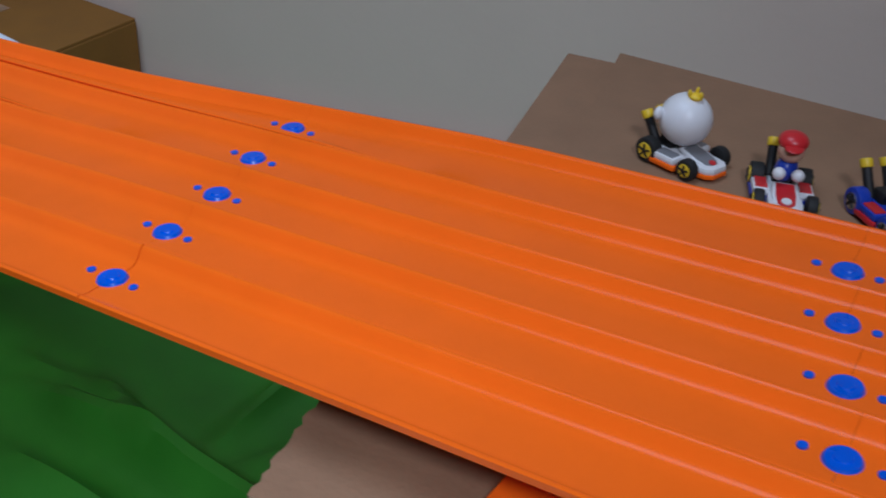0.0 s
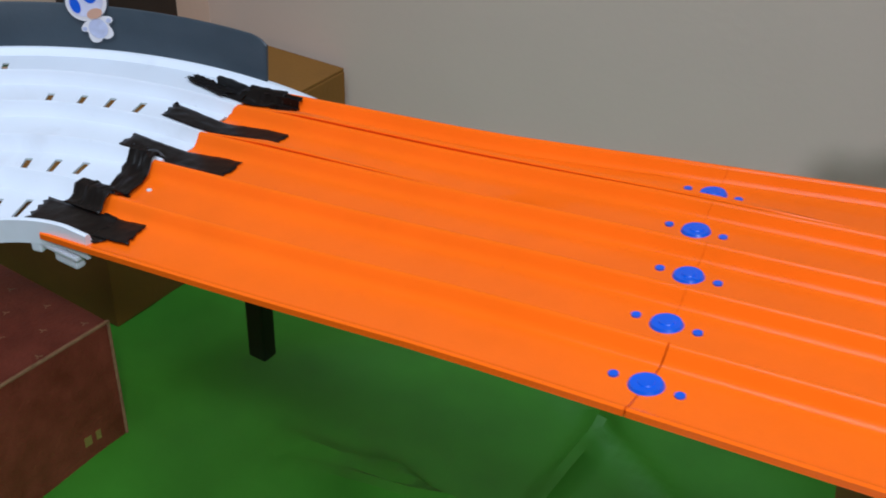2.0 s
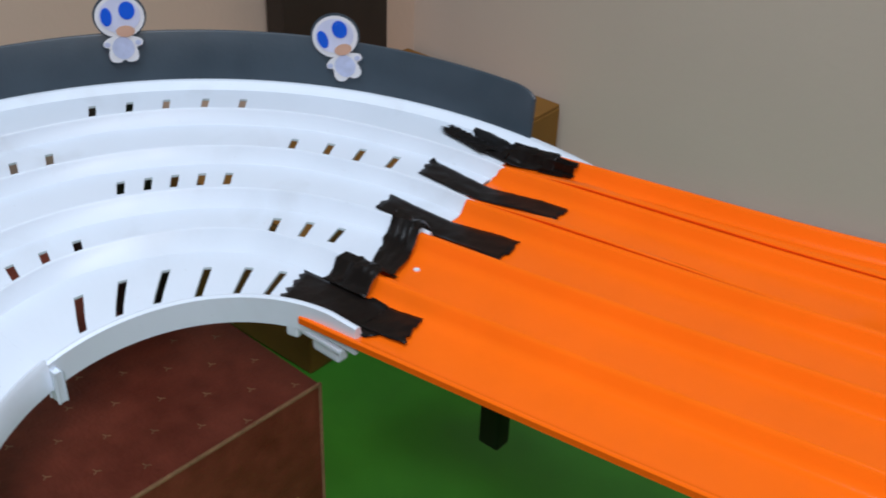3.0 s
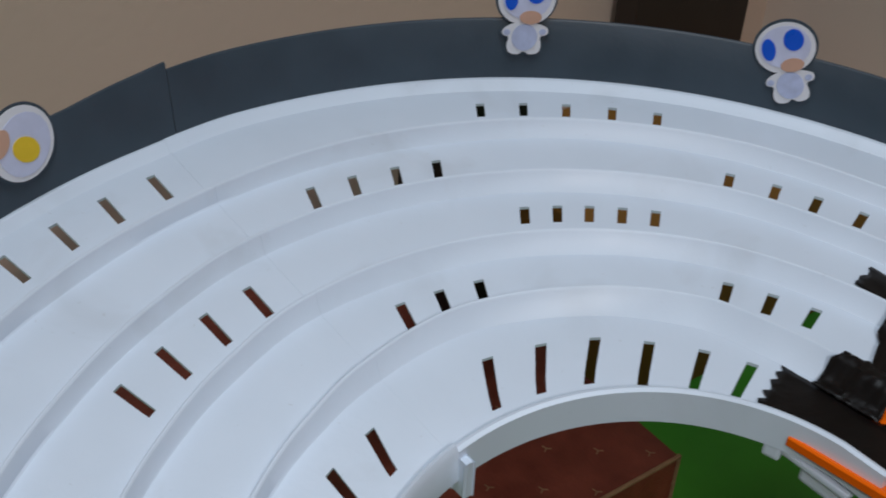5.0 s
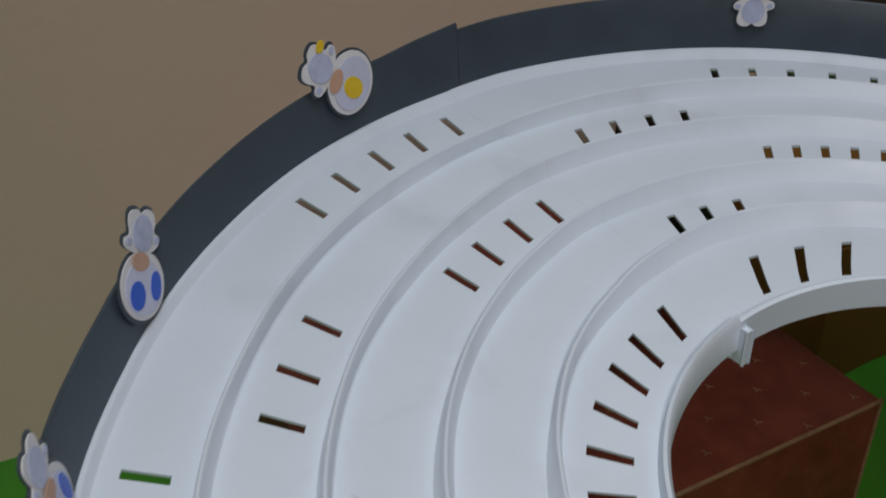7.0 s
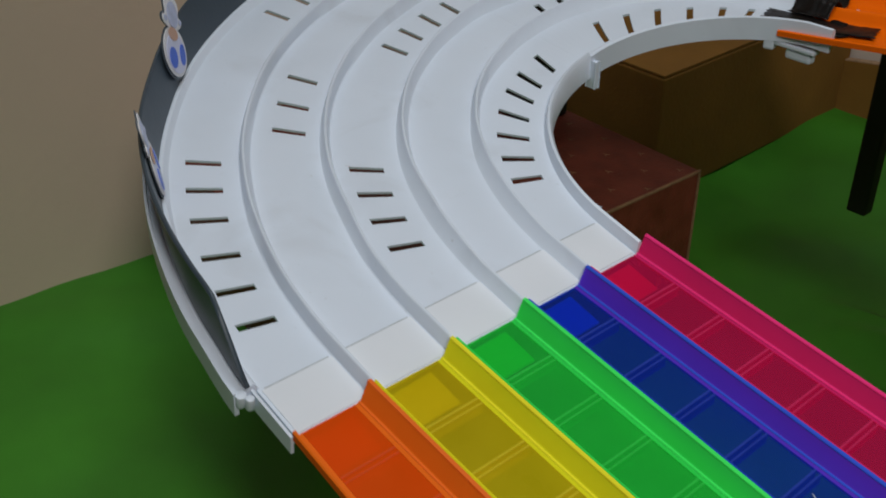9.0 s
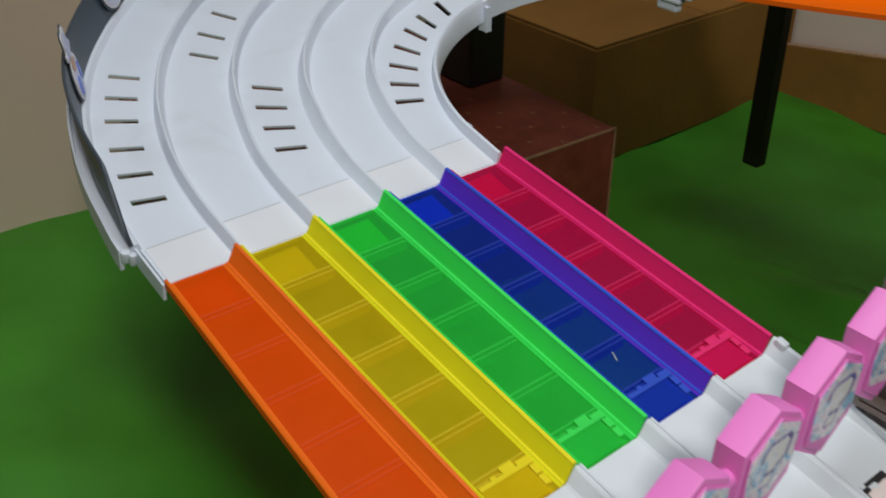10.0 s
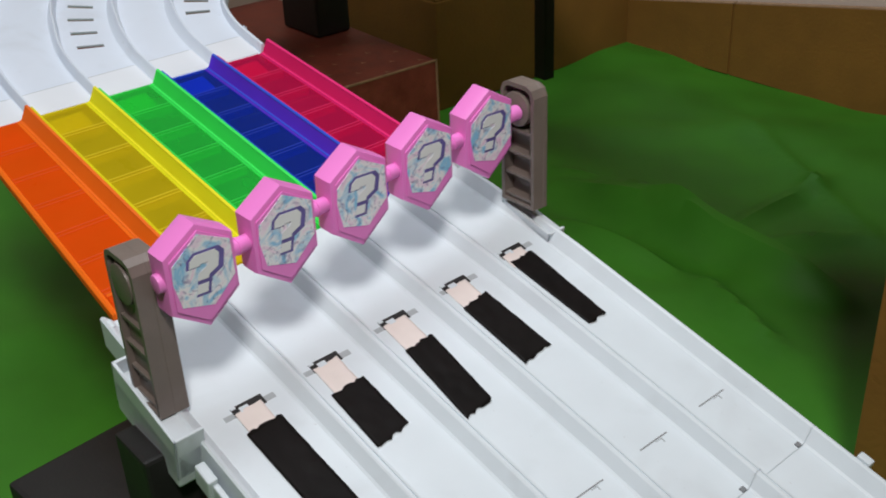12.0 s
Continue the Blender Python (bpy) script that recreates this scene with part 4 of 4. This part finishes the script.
def hexagon(yc):
    """A bevelled six-sided block with a printed face."""
    tilt = Matrix.Translation((gate_x(yc), yc, axle_z(yc))) @ pose(0, 0, 0, 0, 0, 3) @ Matrix(((0, 0, 1, 0), (1, 0, 0, 0), (0, 1, 0, 0), (0, 0, 0, 1)))
    tilt = tilt @ pose(0, 0, 0, 3, 0, 0) @ pose(0, 0, 0, 0, 0, 1.5)
    pts = [(0.0, 0.0228), (0.0166, 0.0122), (0.0166, -0.0146), (0.0, -0.0274), (-0.0166, -0.0146), (-0.0166, 0.0122)]
    m = back @ tilt
    block = part("hexagon", prism_bm(pts, 0.0122, m @ pose(0, 0, -0.0065), bevel=0.0019), PINK, gate, "pink hexagonal block with a printed question mark", True)
    inner = [(x * 0.87, y * 0.87) for x, y in pts]
    part("rim", prism_bm(inner, 0.0006, m @ pose(0, 0, 0.006), bevel=0.0002), PINK, block)
    face = [(-0.0005, 0.0186), (0.0139, 0.0104), (0.0142, -0.0066), (0.0028, -0.0168), (-0.0118, -0.0118), (-0.0143, 0.0005), (-0.0136, 0.0086)]
    part("printed_face", prism_bm(face, 0.0004, m @ pose(0, 0, 0.0065)), PALE, block, "pale blue and lilac printed sticker")
    hook = [(-5.4, 2.6), (-5.4, 5.2), (-3.6, 7), (3.6, 7), (5.4, 5.2), (5.4, 0.4), (2.2, -1.6), (2.2, -2.8), (-1.9, -2.8), (-1.9, -0.2), (1.4, 1.9), (1.4, 3.2), (-1.4, 3.2), (-1.4, 2.6)]
    dot = [(-1.9, -7.4), (2.2, -7.4), (2.2, -4), (-1.9, -4)]
    for grow, shift, mat, dz in ((1.22, 0.0007, LILAC, 0.0068), (0.95, 0.0, TONGUE, 0.0071)):
        for shape in (hook, dot):
            cx, cy = (0, 2) if shape is hook else (0, -5.5)
            pts2 = [(((x - cx) * grow + cx + 0.12 * y) * 0.00135 + shift, ((y - cy) * grow + cy) * 0.0013 - shift + 0.0008) for x, y in shape]
            part("question_mark", prism_bm(pts2, 0.0002, m @ pose(-0.0004, 0, dz, 0, 0, -5)), mat, block)
    return block


hex_y = [-0.2645, -0.2215, -0.178, -0.1345, -0.0905]
for y in hex_y:
    hexagon(y)
for a, b in zip(hex_y[:-1], hex_y[1:]):
    part("axle", tube_bm(0.0036, b - a - 0.03, back @ Matrix.Translation((gate_x((a + b) / 2), (a + b) / 2, axle_z((a + b) / 2))) @ pose(0, 0, 0, 90, 0, 5.7), 20, bevel=0.0006), PINK, gate, "", True)
    part("axle_ring", tube_bm(0.004, 0.0012, back @ Matrix.Translation((gate_x((a + b) / 2), (a + b) / 2 - 0.0005, axle_z((a + b) / 2))) @ pose(0, 0, 0, 90, 0, 5.7), 20), PINK, gate, "", True)
part("axle", tube_bm(0.0042, 0.012, back @ Matrix.Translation((gate_x(hex_y[4] + 0.02), hex_y[4] + 0.021, axle_z(hex_y[4] + 0.02))) @ pose(0, 0, 0, 90, 0, 0), 20, bevel=0.001), PINK, gate, "", True)
part("axle", tube_bm(0.0042, 0.009, back @ Matrix.Translation((gate_x(hex_y[0] - 0.0145), hex_y[0] - 0.0145, axle_z(hex_y[0] - 0.0145))) @ pose(0, 0, 0, 90, 0, 0), 20, bevel=0.001), PINK, gate, "", True)


def gate_post(yc, inward, z0, z1, thick, w, floor_d):
    """A post with rounded top, hollow inner side with cross ribs and a pivot disc."""
    out = [(-w, z0), (w, z0), (w, z1 - 0.006), (w - 0.0018, z1 - 0.0018), (w - 0.006, z1), (-w + 0.006, z1), (-w + 0.0018, z1 - 0.0018), (-w, z1 - 0.006)]
    side = Matrix(((1, 0, 0, GATE_X - 0.0115), (0, 0, -inward, yc), (0, 1, 0, 0), (0, 0, 0, 1)))
    p = part("post", prism_bm(out, thick, back @ side, bevel=0.0006), POST, gate, "taupe plastic post with hollow ribbed side")
    wall = 0.0022
    hollow = [(-w + wall, z0 + 0.002), (w - wall, z0 + 0.002), (w - wall, z1 - 0.007), (w - 0.006, z1 - 0.0025), (-w + 0.006, z1 - 0.0025), (-w + wall, z1 - 0.007)]
    rim = bmesh.new()
    m = back @ side @ pose(0, 0, -0.007)
    k = len(out)
    ring_in = [hollow[0], hollow[1], hollow[2], ((hollow[2][0] + hollow[3][0]) / 2 + 0.0008, (hollow[2][1] + hollow[3][1]) / 2 + 0.0008), hollow[3], hollow[4], ((hollow[4][0] + hollow[5][0]) / 2 - 0.0008, (hollow[4][1] + hollow[5][1]) / 2 + 0.0008), hollow[5]]
    loops = [[rim.verts.new(m @ Vector((x, y, d))) for x, y in pts] for pts, d in ((out, 0.0), (out, 0.0071), (ring_in, 0.0071), (ring_in, 0.0))]
    for a, b in ((0, 1), (1, 2), (2, 3), (3, 0)):
        for i in range(k):
            j = (i + 1) % k
            rim.faces.new((loops[a][i], loops[a][j], loops[b][j], loops[b][i]))
    part("frame", rim, POST, p)
    part("web", prism_bm([(x * 0.99, y) for x, y in hollow], floor_d, back @ side @ pose(0, 0, -floor_d + 0.0003)), POST, p)
    for z in (z0 + 0.004, z0 + 0.017, z0 + 0.03, z0 + 0.043):
        part("rib", box_bm(-w + 0.001, w - 0.001, z - 0.0008, z + 0.0008, -0.006, 0.0005, m=back @ side), POST, p)
    part("pivot", tube_bm(0.0095, 0.005, back @ side @ pose(-0.001, z1 - 0.0145, -0.0045), 28, bevel=0.0008), POST, p, "", True)
    return p


gate_post(-0.0558, -1, 0.0712, 0.141, 0.0034, 0.0124, 0.0006)
gate_post(-0.2818, -1, 0.0515, 0.1285, 0.0072, 0.0128, 0.0042)

# stand below the gate
stand = thing("stand", "black plastic stand carrying the gate end of the track", "stand", place=(0.25, -0.29, FLOOR))
part("column", box_bm(-0.014, 0.016, -0.012, 0.012, 0.0, 0.145, 0.002), BLACK, stand)
base = thing("base_box", "matt black box with a lid standing on the green cloth", "box", place=(0.215, -0.295, FLOOR))
base.rotation_euler = (0, 0, radians(6))
part("body", box_bm(-0.074, 0.109, -0.029, 0.109, 0.0, 0.0565, 0.002), BLACK, base)
part("lid", box_bm(-0.075, 0.11, -0.03, 0.11, 0.057, 0.075, 0.003), BLACK, base)

# ---- boxes ----


def maroon_box():
    t = thing("maroon_box", "worn maroon leatherette box with faded gold print", "box", place=(-0.127, 0.19, FLOOR))
    t.rotation_euler = (0, 0, radians(-2))
    part("body", box_bm(-0.3, 0.0, -0.3, 0.0, 0.0, 0.1085, 0.0022), MAROON, t, "", True)
    part("worn_edge", box_bm(-0.0012, 0.0008, -0.3, 0.0005, 0.1068, 0.1089, 0.0006), WORN, t, "scuffed pale edge")
    part("worn_edge", box_bm(-0.0014, 0.0008, -0.0014, 0.0008, 0.0, 0.1089, 0.0006), WORN, t, "scuffed pale edge")
    for i in range(-4, 8):
        for j in range(-5, 6):
            x, y = -0.1427 + 0.127 + i * 0.0158 - j * 0.0208, 0.0737 - 0.19 + i * 0.0218 + j * 0.0195
            if -0.14 < x < -0.004 and -0.2 < y < -0.004:
                bm = bmesh.new()
                for turn in (20, 160, 265):
                    box_bm(0.0, 0.0027, -0.00035, 0.00035, 0.1084, 0.1087, bm=bm, m=Matrix.Translation((x, y, 0)) @ pose(0, 0, 0, 0, 0, turn + 35))
                part("gold_print", bm, GOLD_FADED, t, "small faded three-armed mark")
    for y, w in ((-0.036, 0.006), (-0.026, 0.004)):
        part("gold_print", box_bm(0.0, 0.0004, y, y + w, 0.018, 0.026), GOLD, t, "small faded gold print")
    return t


maroon_box()


def cardboard_box(name, label, x0, x1, y0, y1, z1, mat, turn=0.0):
    t = thing(name, label, "cardboard box", place=(x0, y0, FLOOR))
    t.rotation_euler = (0, 0, radians(turn))
    w, d, h = x1 - x0, y1 - y0, z1 - FLOOR
    part("body", box_bm(0, w, 0, d, 0, h - 0.003, 0.002), mat, t)
    part("flap", box_bm(0.0006, w - 0.0006, 0.0006, d / 2 - 0.0008, h - 0.003, h, 0.0008), mat, t)
    part("flap", box_bm(0.0006, w - 0.0006, d / 2 + 0.0008, d - 0.0006, h - 0.003, h, 0.0008), mat, t)
    return t


corner_box = cardboard_box("cardboard_box", "brown cardboard box standing in the corner of the room", -0.425, -0.235, 0.28, 0.598, 0.017, CARD_DARK)
part("hand_hole", box_bm(0.045, 0.077, 0.233, 0.253, 0.1246, 0.1254), CARD_EDGE, corner_box, "cut outline of a carrying hole")


def leaning_cardboard():
    """A folded sheet against the wall: two panels, the crease between them and a pale cut edge on each."""
    t = thing("leaning_cardboard", "folded sheet of brown cardboard leaning flat against the wall", "cardboard", place=(-0.235, 0.593, FLOOR))
    for x0, x1 in ((0.0, 0.1535), (0.1565, 0.655)):
        for name, za, zb, mat, y in (("panel", 0.0, 0.0, CARD_DARK, 0.005), ("cut_edge", None, 0.0012, CARD_EDGE, 0.0044)):
            bm = box_bm(x0, x1, -y, y, 0.0, 1.0)
            for v in bm.verts:
                top = -0.012 + 0.16 * (v.co.x - 0.235) - FLOOR
                v.co.z = top + zb if v.co.z > 0.5 else (0.0 if za is not None else top)
            part(name, bm, mat, t)
    part("crease", box_bm(0.1535, 0.1565, -0.003, 0.004, 0.0, 0.078), CARD_DARK, t)
    return t


leaning_cardboard()
dark = tagged(part("dark_board", box_bm(-0.012, 0.012, 0.0, 0.115, 0.0, 0.3, 0.002), WOOD), "dark brown wooden board standing on a cardboard box", "board")
dark.matrix_basis = pose(-0.405, 0.41, 0.017, 0, 0, -6)
col = tagged(part("black_column", box_bm(-0.032, 0.032, -0.02, 0.02, 0.0, 0.155, 0.003), BLACK), "black plastic column standing on the maroon box under the curve", "support")
col.matrix_basis = pose(-0.293, 0.168, 0.001)

# the big cardboard platform that carries the karts


def platform_z(x):
    return 0.181 + 0.08 * (x - 0.305)


def torn_sheet(name, label, outline, z_off, thick, seed, torn):
    """A cardboard sheet whose listed edges are torn into small teeth."""
    rnd = random.Random(seed)
    pts = []
    k = len(outline)
    for i in range(k):
        a, b = Vector(outline[i]), Vector(outline[(i + 1) % k])
        n = int((b - a).length / 0.0035) if i in torn else 1
        side = Vector((b.y - a.y, a.x - b.x)).normalized()
        for j in range(n):
            jag = rnd.uniform(-0.0011, 0.0011) if j and i in torn else 0.0
            pts.append(a.lerp(b, j / n) + side * jag)
    verts = [(p.x, p.y, platform_z(p.x) + z_off) for p in pts] + [(p.x, p.y, platform_z(p.x) + z_off - thick) for p in pts]
    n = len(pts)
    faces = [tuple(range(n)), tuple(range(2 * n - 1, n - 1, -1))] + [(i, n + i, n + (i + 1) % n, (i + 1) % n) for i in range(n)]
    ob = mesh_object(name, verts, faces, [CARD, CARD_EDGE], None, face_mats=[0, 0] + [1] * n)
    bm = bmesh.new()
    bm.from_mesh(ob.data)
    bmesh.ops.recalc_face_normals(bm, faces=bm.faces)
    bm.to_mesh(ob.data)
    bm.free()
    return tagged(ob, label, "cardboard")


torn_sheet("cardboard_sheet", "flat brown cardboard sheet with torn edge lying on a box", [(0.3058, 0.473), (0.336, 0.331), (0.3823, 0.1062), (0.393, 0.05), (1.2, 0.03), (1.2, 0.44), (0.338, 0.4735)], 0.0, 0.004, 3, (1, 2))
torn_sheet("cardboard_sheet", "second brown cardboard sheet lying on the first", [(0.3387, 0.481), (0.374, 0.33), (0.404, 0.16), (1.2, 0.15), (1.2, 0.41)], 0.0045, 0.004, 5, ())


def big_box():
    t = thing("large_cardboard_box", "large brown cardboard box carrying the track's upper end", "cardboard box", place=(0.3, 0.05, FLOOR))
    bm = bmesh.new()
    low = [(0.318, 0.47), (0.402, 0.058), (1.2, 0.058), (1.2, 0.47)]
    vs = [bm.verts.new((x - 0.3, y - 0.05, 0.002)) for x, y in low] + [bm.verts.new((x - 0.3, y - 0.05, platform_z(x) - 0.0045 - FLOOR)) for x, y in low]
    bm.faces.new(vs[:4][::-1])
    bm.faces.new(vs[4:])
    for i in range(4):
        bm.faces.new((vs[i], vs[(i + 1) % 4], vs[4 + (i + 1) % 4], vs[4 + i]))
    part("body", bm, CARD_DARK, t)
    return t


big_box()
scrap = thing("orange_track_scrap", "short loose piece of orange track on the cardboard", "toy track", place=(0.467, 0.108, platform_z(0.467) + 0.004))
scrap.rotation_euler = (0, radians(-4), radians(-2))
prof = [(-0.0197, 0.0), (-0.0197, 0.006), (-0.0175, 0.0066), (-0.0158, 0.0024), (-0.0145, 0.0018), (0.0145, 0.0018), (0.0158, 0.0024), (0.0175, 0.0066), (0.0197, 0.006), (0.0197, 0.0)]
sweep("track_length", [[(x, y - 0.0205, z) for y, z in prof] for x in (0.0, 0.1, 0.2, 0.3)], ORANGE, scrap)

# ---- karts ----


def kart(place, turn, body, trim, skirt, rim, exhaust, label, tyre=None):
    """A small toy kart: floor pan, nose, side pods, seat, exhausts, four wheels."""
    t = thing("toy_kart", label, "toy kart", "toy karts", place)
    t.rotation_euler = (0, radians(-4.5), radians(turn))
    t.scale = (0.88, 0.88, 0.88)
    part("body", box_bm(-0.017, 0.014, -0.0075, 0.0075, 0.0045, 0.0095, 0.0022), body, t, "", True)
    half = [(0.006, 0.0085), (0.013, 0.0092), (0.02, 0.0098), (0.0255, 0.0086), (0.0288, 0.0052)]
    plan = [(x, -y) for x, y in half] + [(x, y) for x, y in half[::-1]]
    part("skirt", prism_bm([(x + 0.0005, y * 1.06) for x, y in plan], 0.0026, Matrix.Translation((0, 0, 0.002)), bevel=0.0006), skirt, t, "coloured lower edge of the nose")
    nose = part("nose", prism_bm(plan, 0.0042, Matrix.Translation((0, 0, 0.0044)), bevel=0.0016), body, t, "", True)
    hood = [(-0.012, -0.0066), (0.0, -0.0074), (0.0085, -0.0062), (0.0125, -0.0026), (0.0125, 0.0026), (0.0085, 0.0062), (0.0, 0.0074), (-0.012, 0.0066)]
    ramp = Matrix.Translation((0.0145, 0, 0.0098)) @ pose(0, 0, 0, 0, 14, 0)
    part("hood", prism_bm(hood, 0.0024, ramp @ pose(0, 0, -0.0018), bevel=0.0007), body, t, "", True)
    part("hood_panel", prism_bm([(x * 0.86, y * 0.76) for x, y in hood], 0.0008, ramp @ pose(0, 0, 0.0005), bevel=0.0003), trim, nose, "coloured panel on the nose")
    for s in (-1, 1):
        part("under_pod", box_bm(-0.0105, 0.0085, s * 0.0125 - 0.0052, s * 0.0125 + 0.0052, 0.0024, 0.0056, 0.001), skirt, t, "coloured lower panel", True)
        pod = part("side_pod", box_bm(-0.009, 0.0075, s * 0.0122 - 0.0048, s * 0.0122 + 0.0048, 0.0054, 0.0098, 0.0018), body, t, "", True)
        part("pod_top", box_bm(-0.007, 0.0055, s * 0.0122 - 0.0034, s * 0.0122 + 0.0034, 0.0094, 0.0106, 0.0005), trim, pod)
        part("handlebar", tube_bm(0.001, 0.012, Matrix.Translation((0.003, s * 0.0035, 0.0165)) @ pose(0, 0, 0, s * -52, 24, 0), 10), BLACK, t)
        e = part("exhaust", tube_bm(0.0028, 0.019, Matrix.Translation((-0.0195, s * 0.0062, 0.0165)) @ pose(0, 0, 0, 0, -32, 0), 16), BLACK, t, "", True)
        part("exhaust_tip", tube_bm(0.0036, 0.0052, Matrix.Translation((-0.025, s * 0.0062, 0.0252)) @ pose(0, 0, 0, 0, -32, 0), 16, bevel=0.0008), exhaust, e, "", True)
    part("seat", box_bm(-0.014, -0.004, -0.006, 0.006, 0.008, 0.0165, 0.002), BLACK, t, "", True)
    for x, r, w in ((-0.0145, 0.0078, 0.0075), (0.0165, 0.0066, 0.0058)):
        for s in (-1, 1):
            y = s * (0.0145 if x > 0 else 0.0135)
            wheel = part("wheel", tube_bm(r, w, Matrix.Translation((x, y, r)) @ pose(0, 0, 0, 90, 0, 0), 24, bevel=0.0012), tyre or TYRE, t, "blue plastic wheel" if tyre else "black rubber wheel", True)
            part("rim", tube_bm(r * 0.62, 0.0012, Matrix.Translation((x, y + s * w / 2, r)) @ pose(0, 0, 0, 90, 0, 0), 20, bevel=0.0003), rim, wheel)
            for q in range(5):
                part("spoke", box_bm(-0.0005, 0.0005, -0.0007, 0.0007, 0.0, r * 0.55, m=Matrix.Translation((x, y + s * (w / 2 + 0.0006), r)) @ pose(0, 0, 0, 0, q * 72, 0)), BLACK, wheel)
    return t


def seat_matrix(t):
    return Matrix.LocRotScale(t.location, t.rotation_euler, t.scale)


def kart_place(x, y):
    return (x, y, platform_z(x) + 0.0046)


KART_1, KART_2, KART_3 = kart_place(0.43, 0.355), kart_place(0.4866, 0.342), kart_place(0.5388, 0.349)
one = kart(KART_1, -20, PAPER, KART_GREY, ORANGE, YELLOW, YELLOW, "white, grey and orange toy kart with yellow wheel rims on cardboard")
two = kart(KART_2, -68, PAPER, RED, KART_BLUE, YELLOW, YELLOW, "red, white and blue toy kart with yellow wheel rims on cardboard")
three = kart(KART_3, -45, KART_BLUE, RED, RED, CHROME, YELLOW, "blue and red toy kart with silver wheel rims on cardboard", KART_BLUE)
part("emblem", tube_bm(0.0022, 0.0006, Matrix.Translation((0.0228, 0, 0.0093)) @ pose(0, 0, 0, 0, 14, 0), 20), RED, one, "small round red emblem")
part("emblem", tube_bm(0.0028, 0.0006, Matrix.Translation((0.0205, 0, 0.01)) @ pose(0, 0, 0, 0, 14, 0), 20), PAPER, two, "small round white emblem")


def plain_figure(t, pieces, label, mats):
    """One plain mesh of rounded shapes that sits in a kart."""
    bm = bmesh.new()
    m = seat_matrix(t)
    for centre, radii, idx in pieces:
        before = set(bm.faces)
        ball_bm(m @ Vector(centre), tuple(r * 0.91 for r in radii), bm=bm)
        for f in set(bm.faces) - before:
            f.material_index = idx
            f.smooth = True
    ob = part("toy_figure", bm, mats)
    return tagged(ob, label, "toy figure", "toy figures")


plain_figure(one, [((-0.001, 0, 0.0285), (0.0155, 0.0148, 0.0155), 0), ((-0.010, -0.0145, 0.033), (0.0025, 0.004, 0.004), 0), ((-0.010, 0.0145, 0.035), (0.0025, 0.004, 0.004), 0), ((0.004, 0, 0.0445), (0.0042, 0.0042, 0.0022), 1), ((0.0075, 0.0, 0.0462), (0.0012, 0.0012, 0.0022), 1), ((0.002, 0.0035, 0.0468), (0.0012, 0.0012, 0.0022), 1), ((0.002, -0.0035, 0.0468), (0.0012, 0.0012, 0.0022), 1)], "plain white round toy figure with a small yellow top", [PAPER, YELLOW])
plain_figure(two, [((-0.003, 0, 0.019), (0.006, 0.0075, 0.008), 0), ((-0.001, 0, 0.0315), (0.0072, 0.0072, 0.007), 1), ((-0.002, 0, 0.0365), (0.0082, 0.0082, 0.0055), 2), ((0.0055, 0, 0.0352), (0.005, 0.0062, 0.0014), 2), ((0.007, 0.0052, 0.02), (0.0035, 0.0035, 0.0035), 3), ((0.007, -0.0052, 0.02), (0.0035, 0.0035, 0.0035), 3)], "plain small toy figure with a red cap shape", [KART_BLUE, SKIN, RED, PAPER])
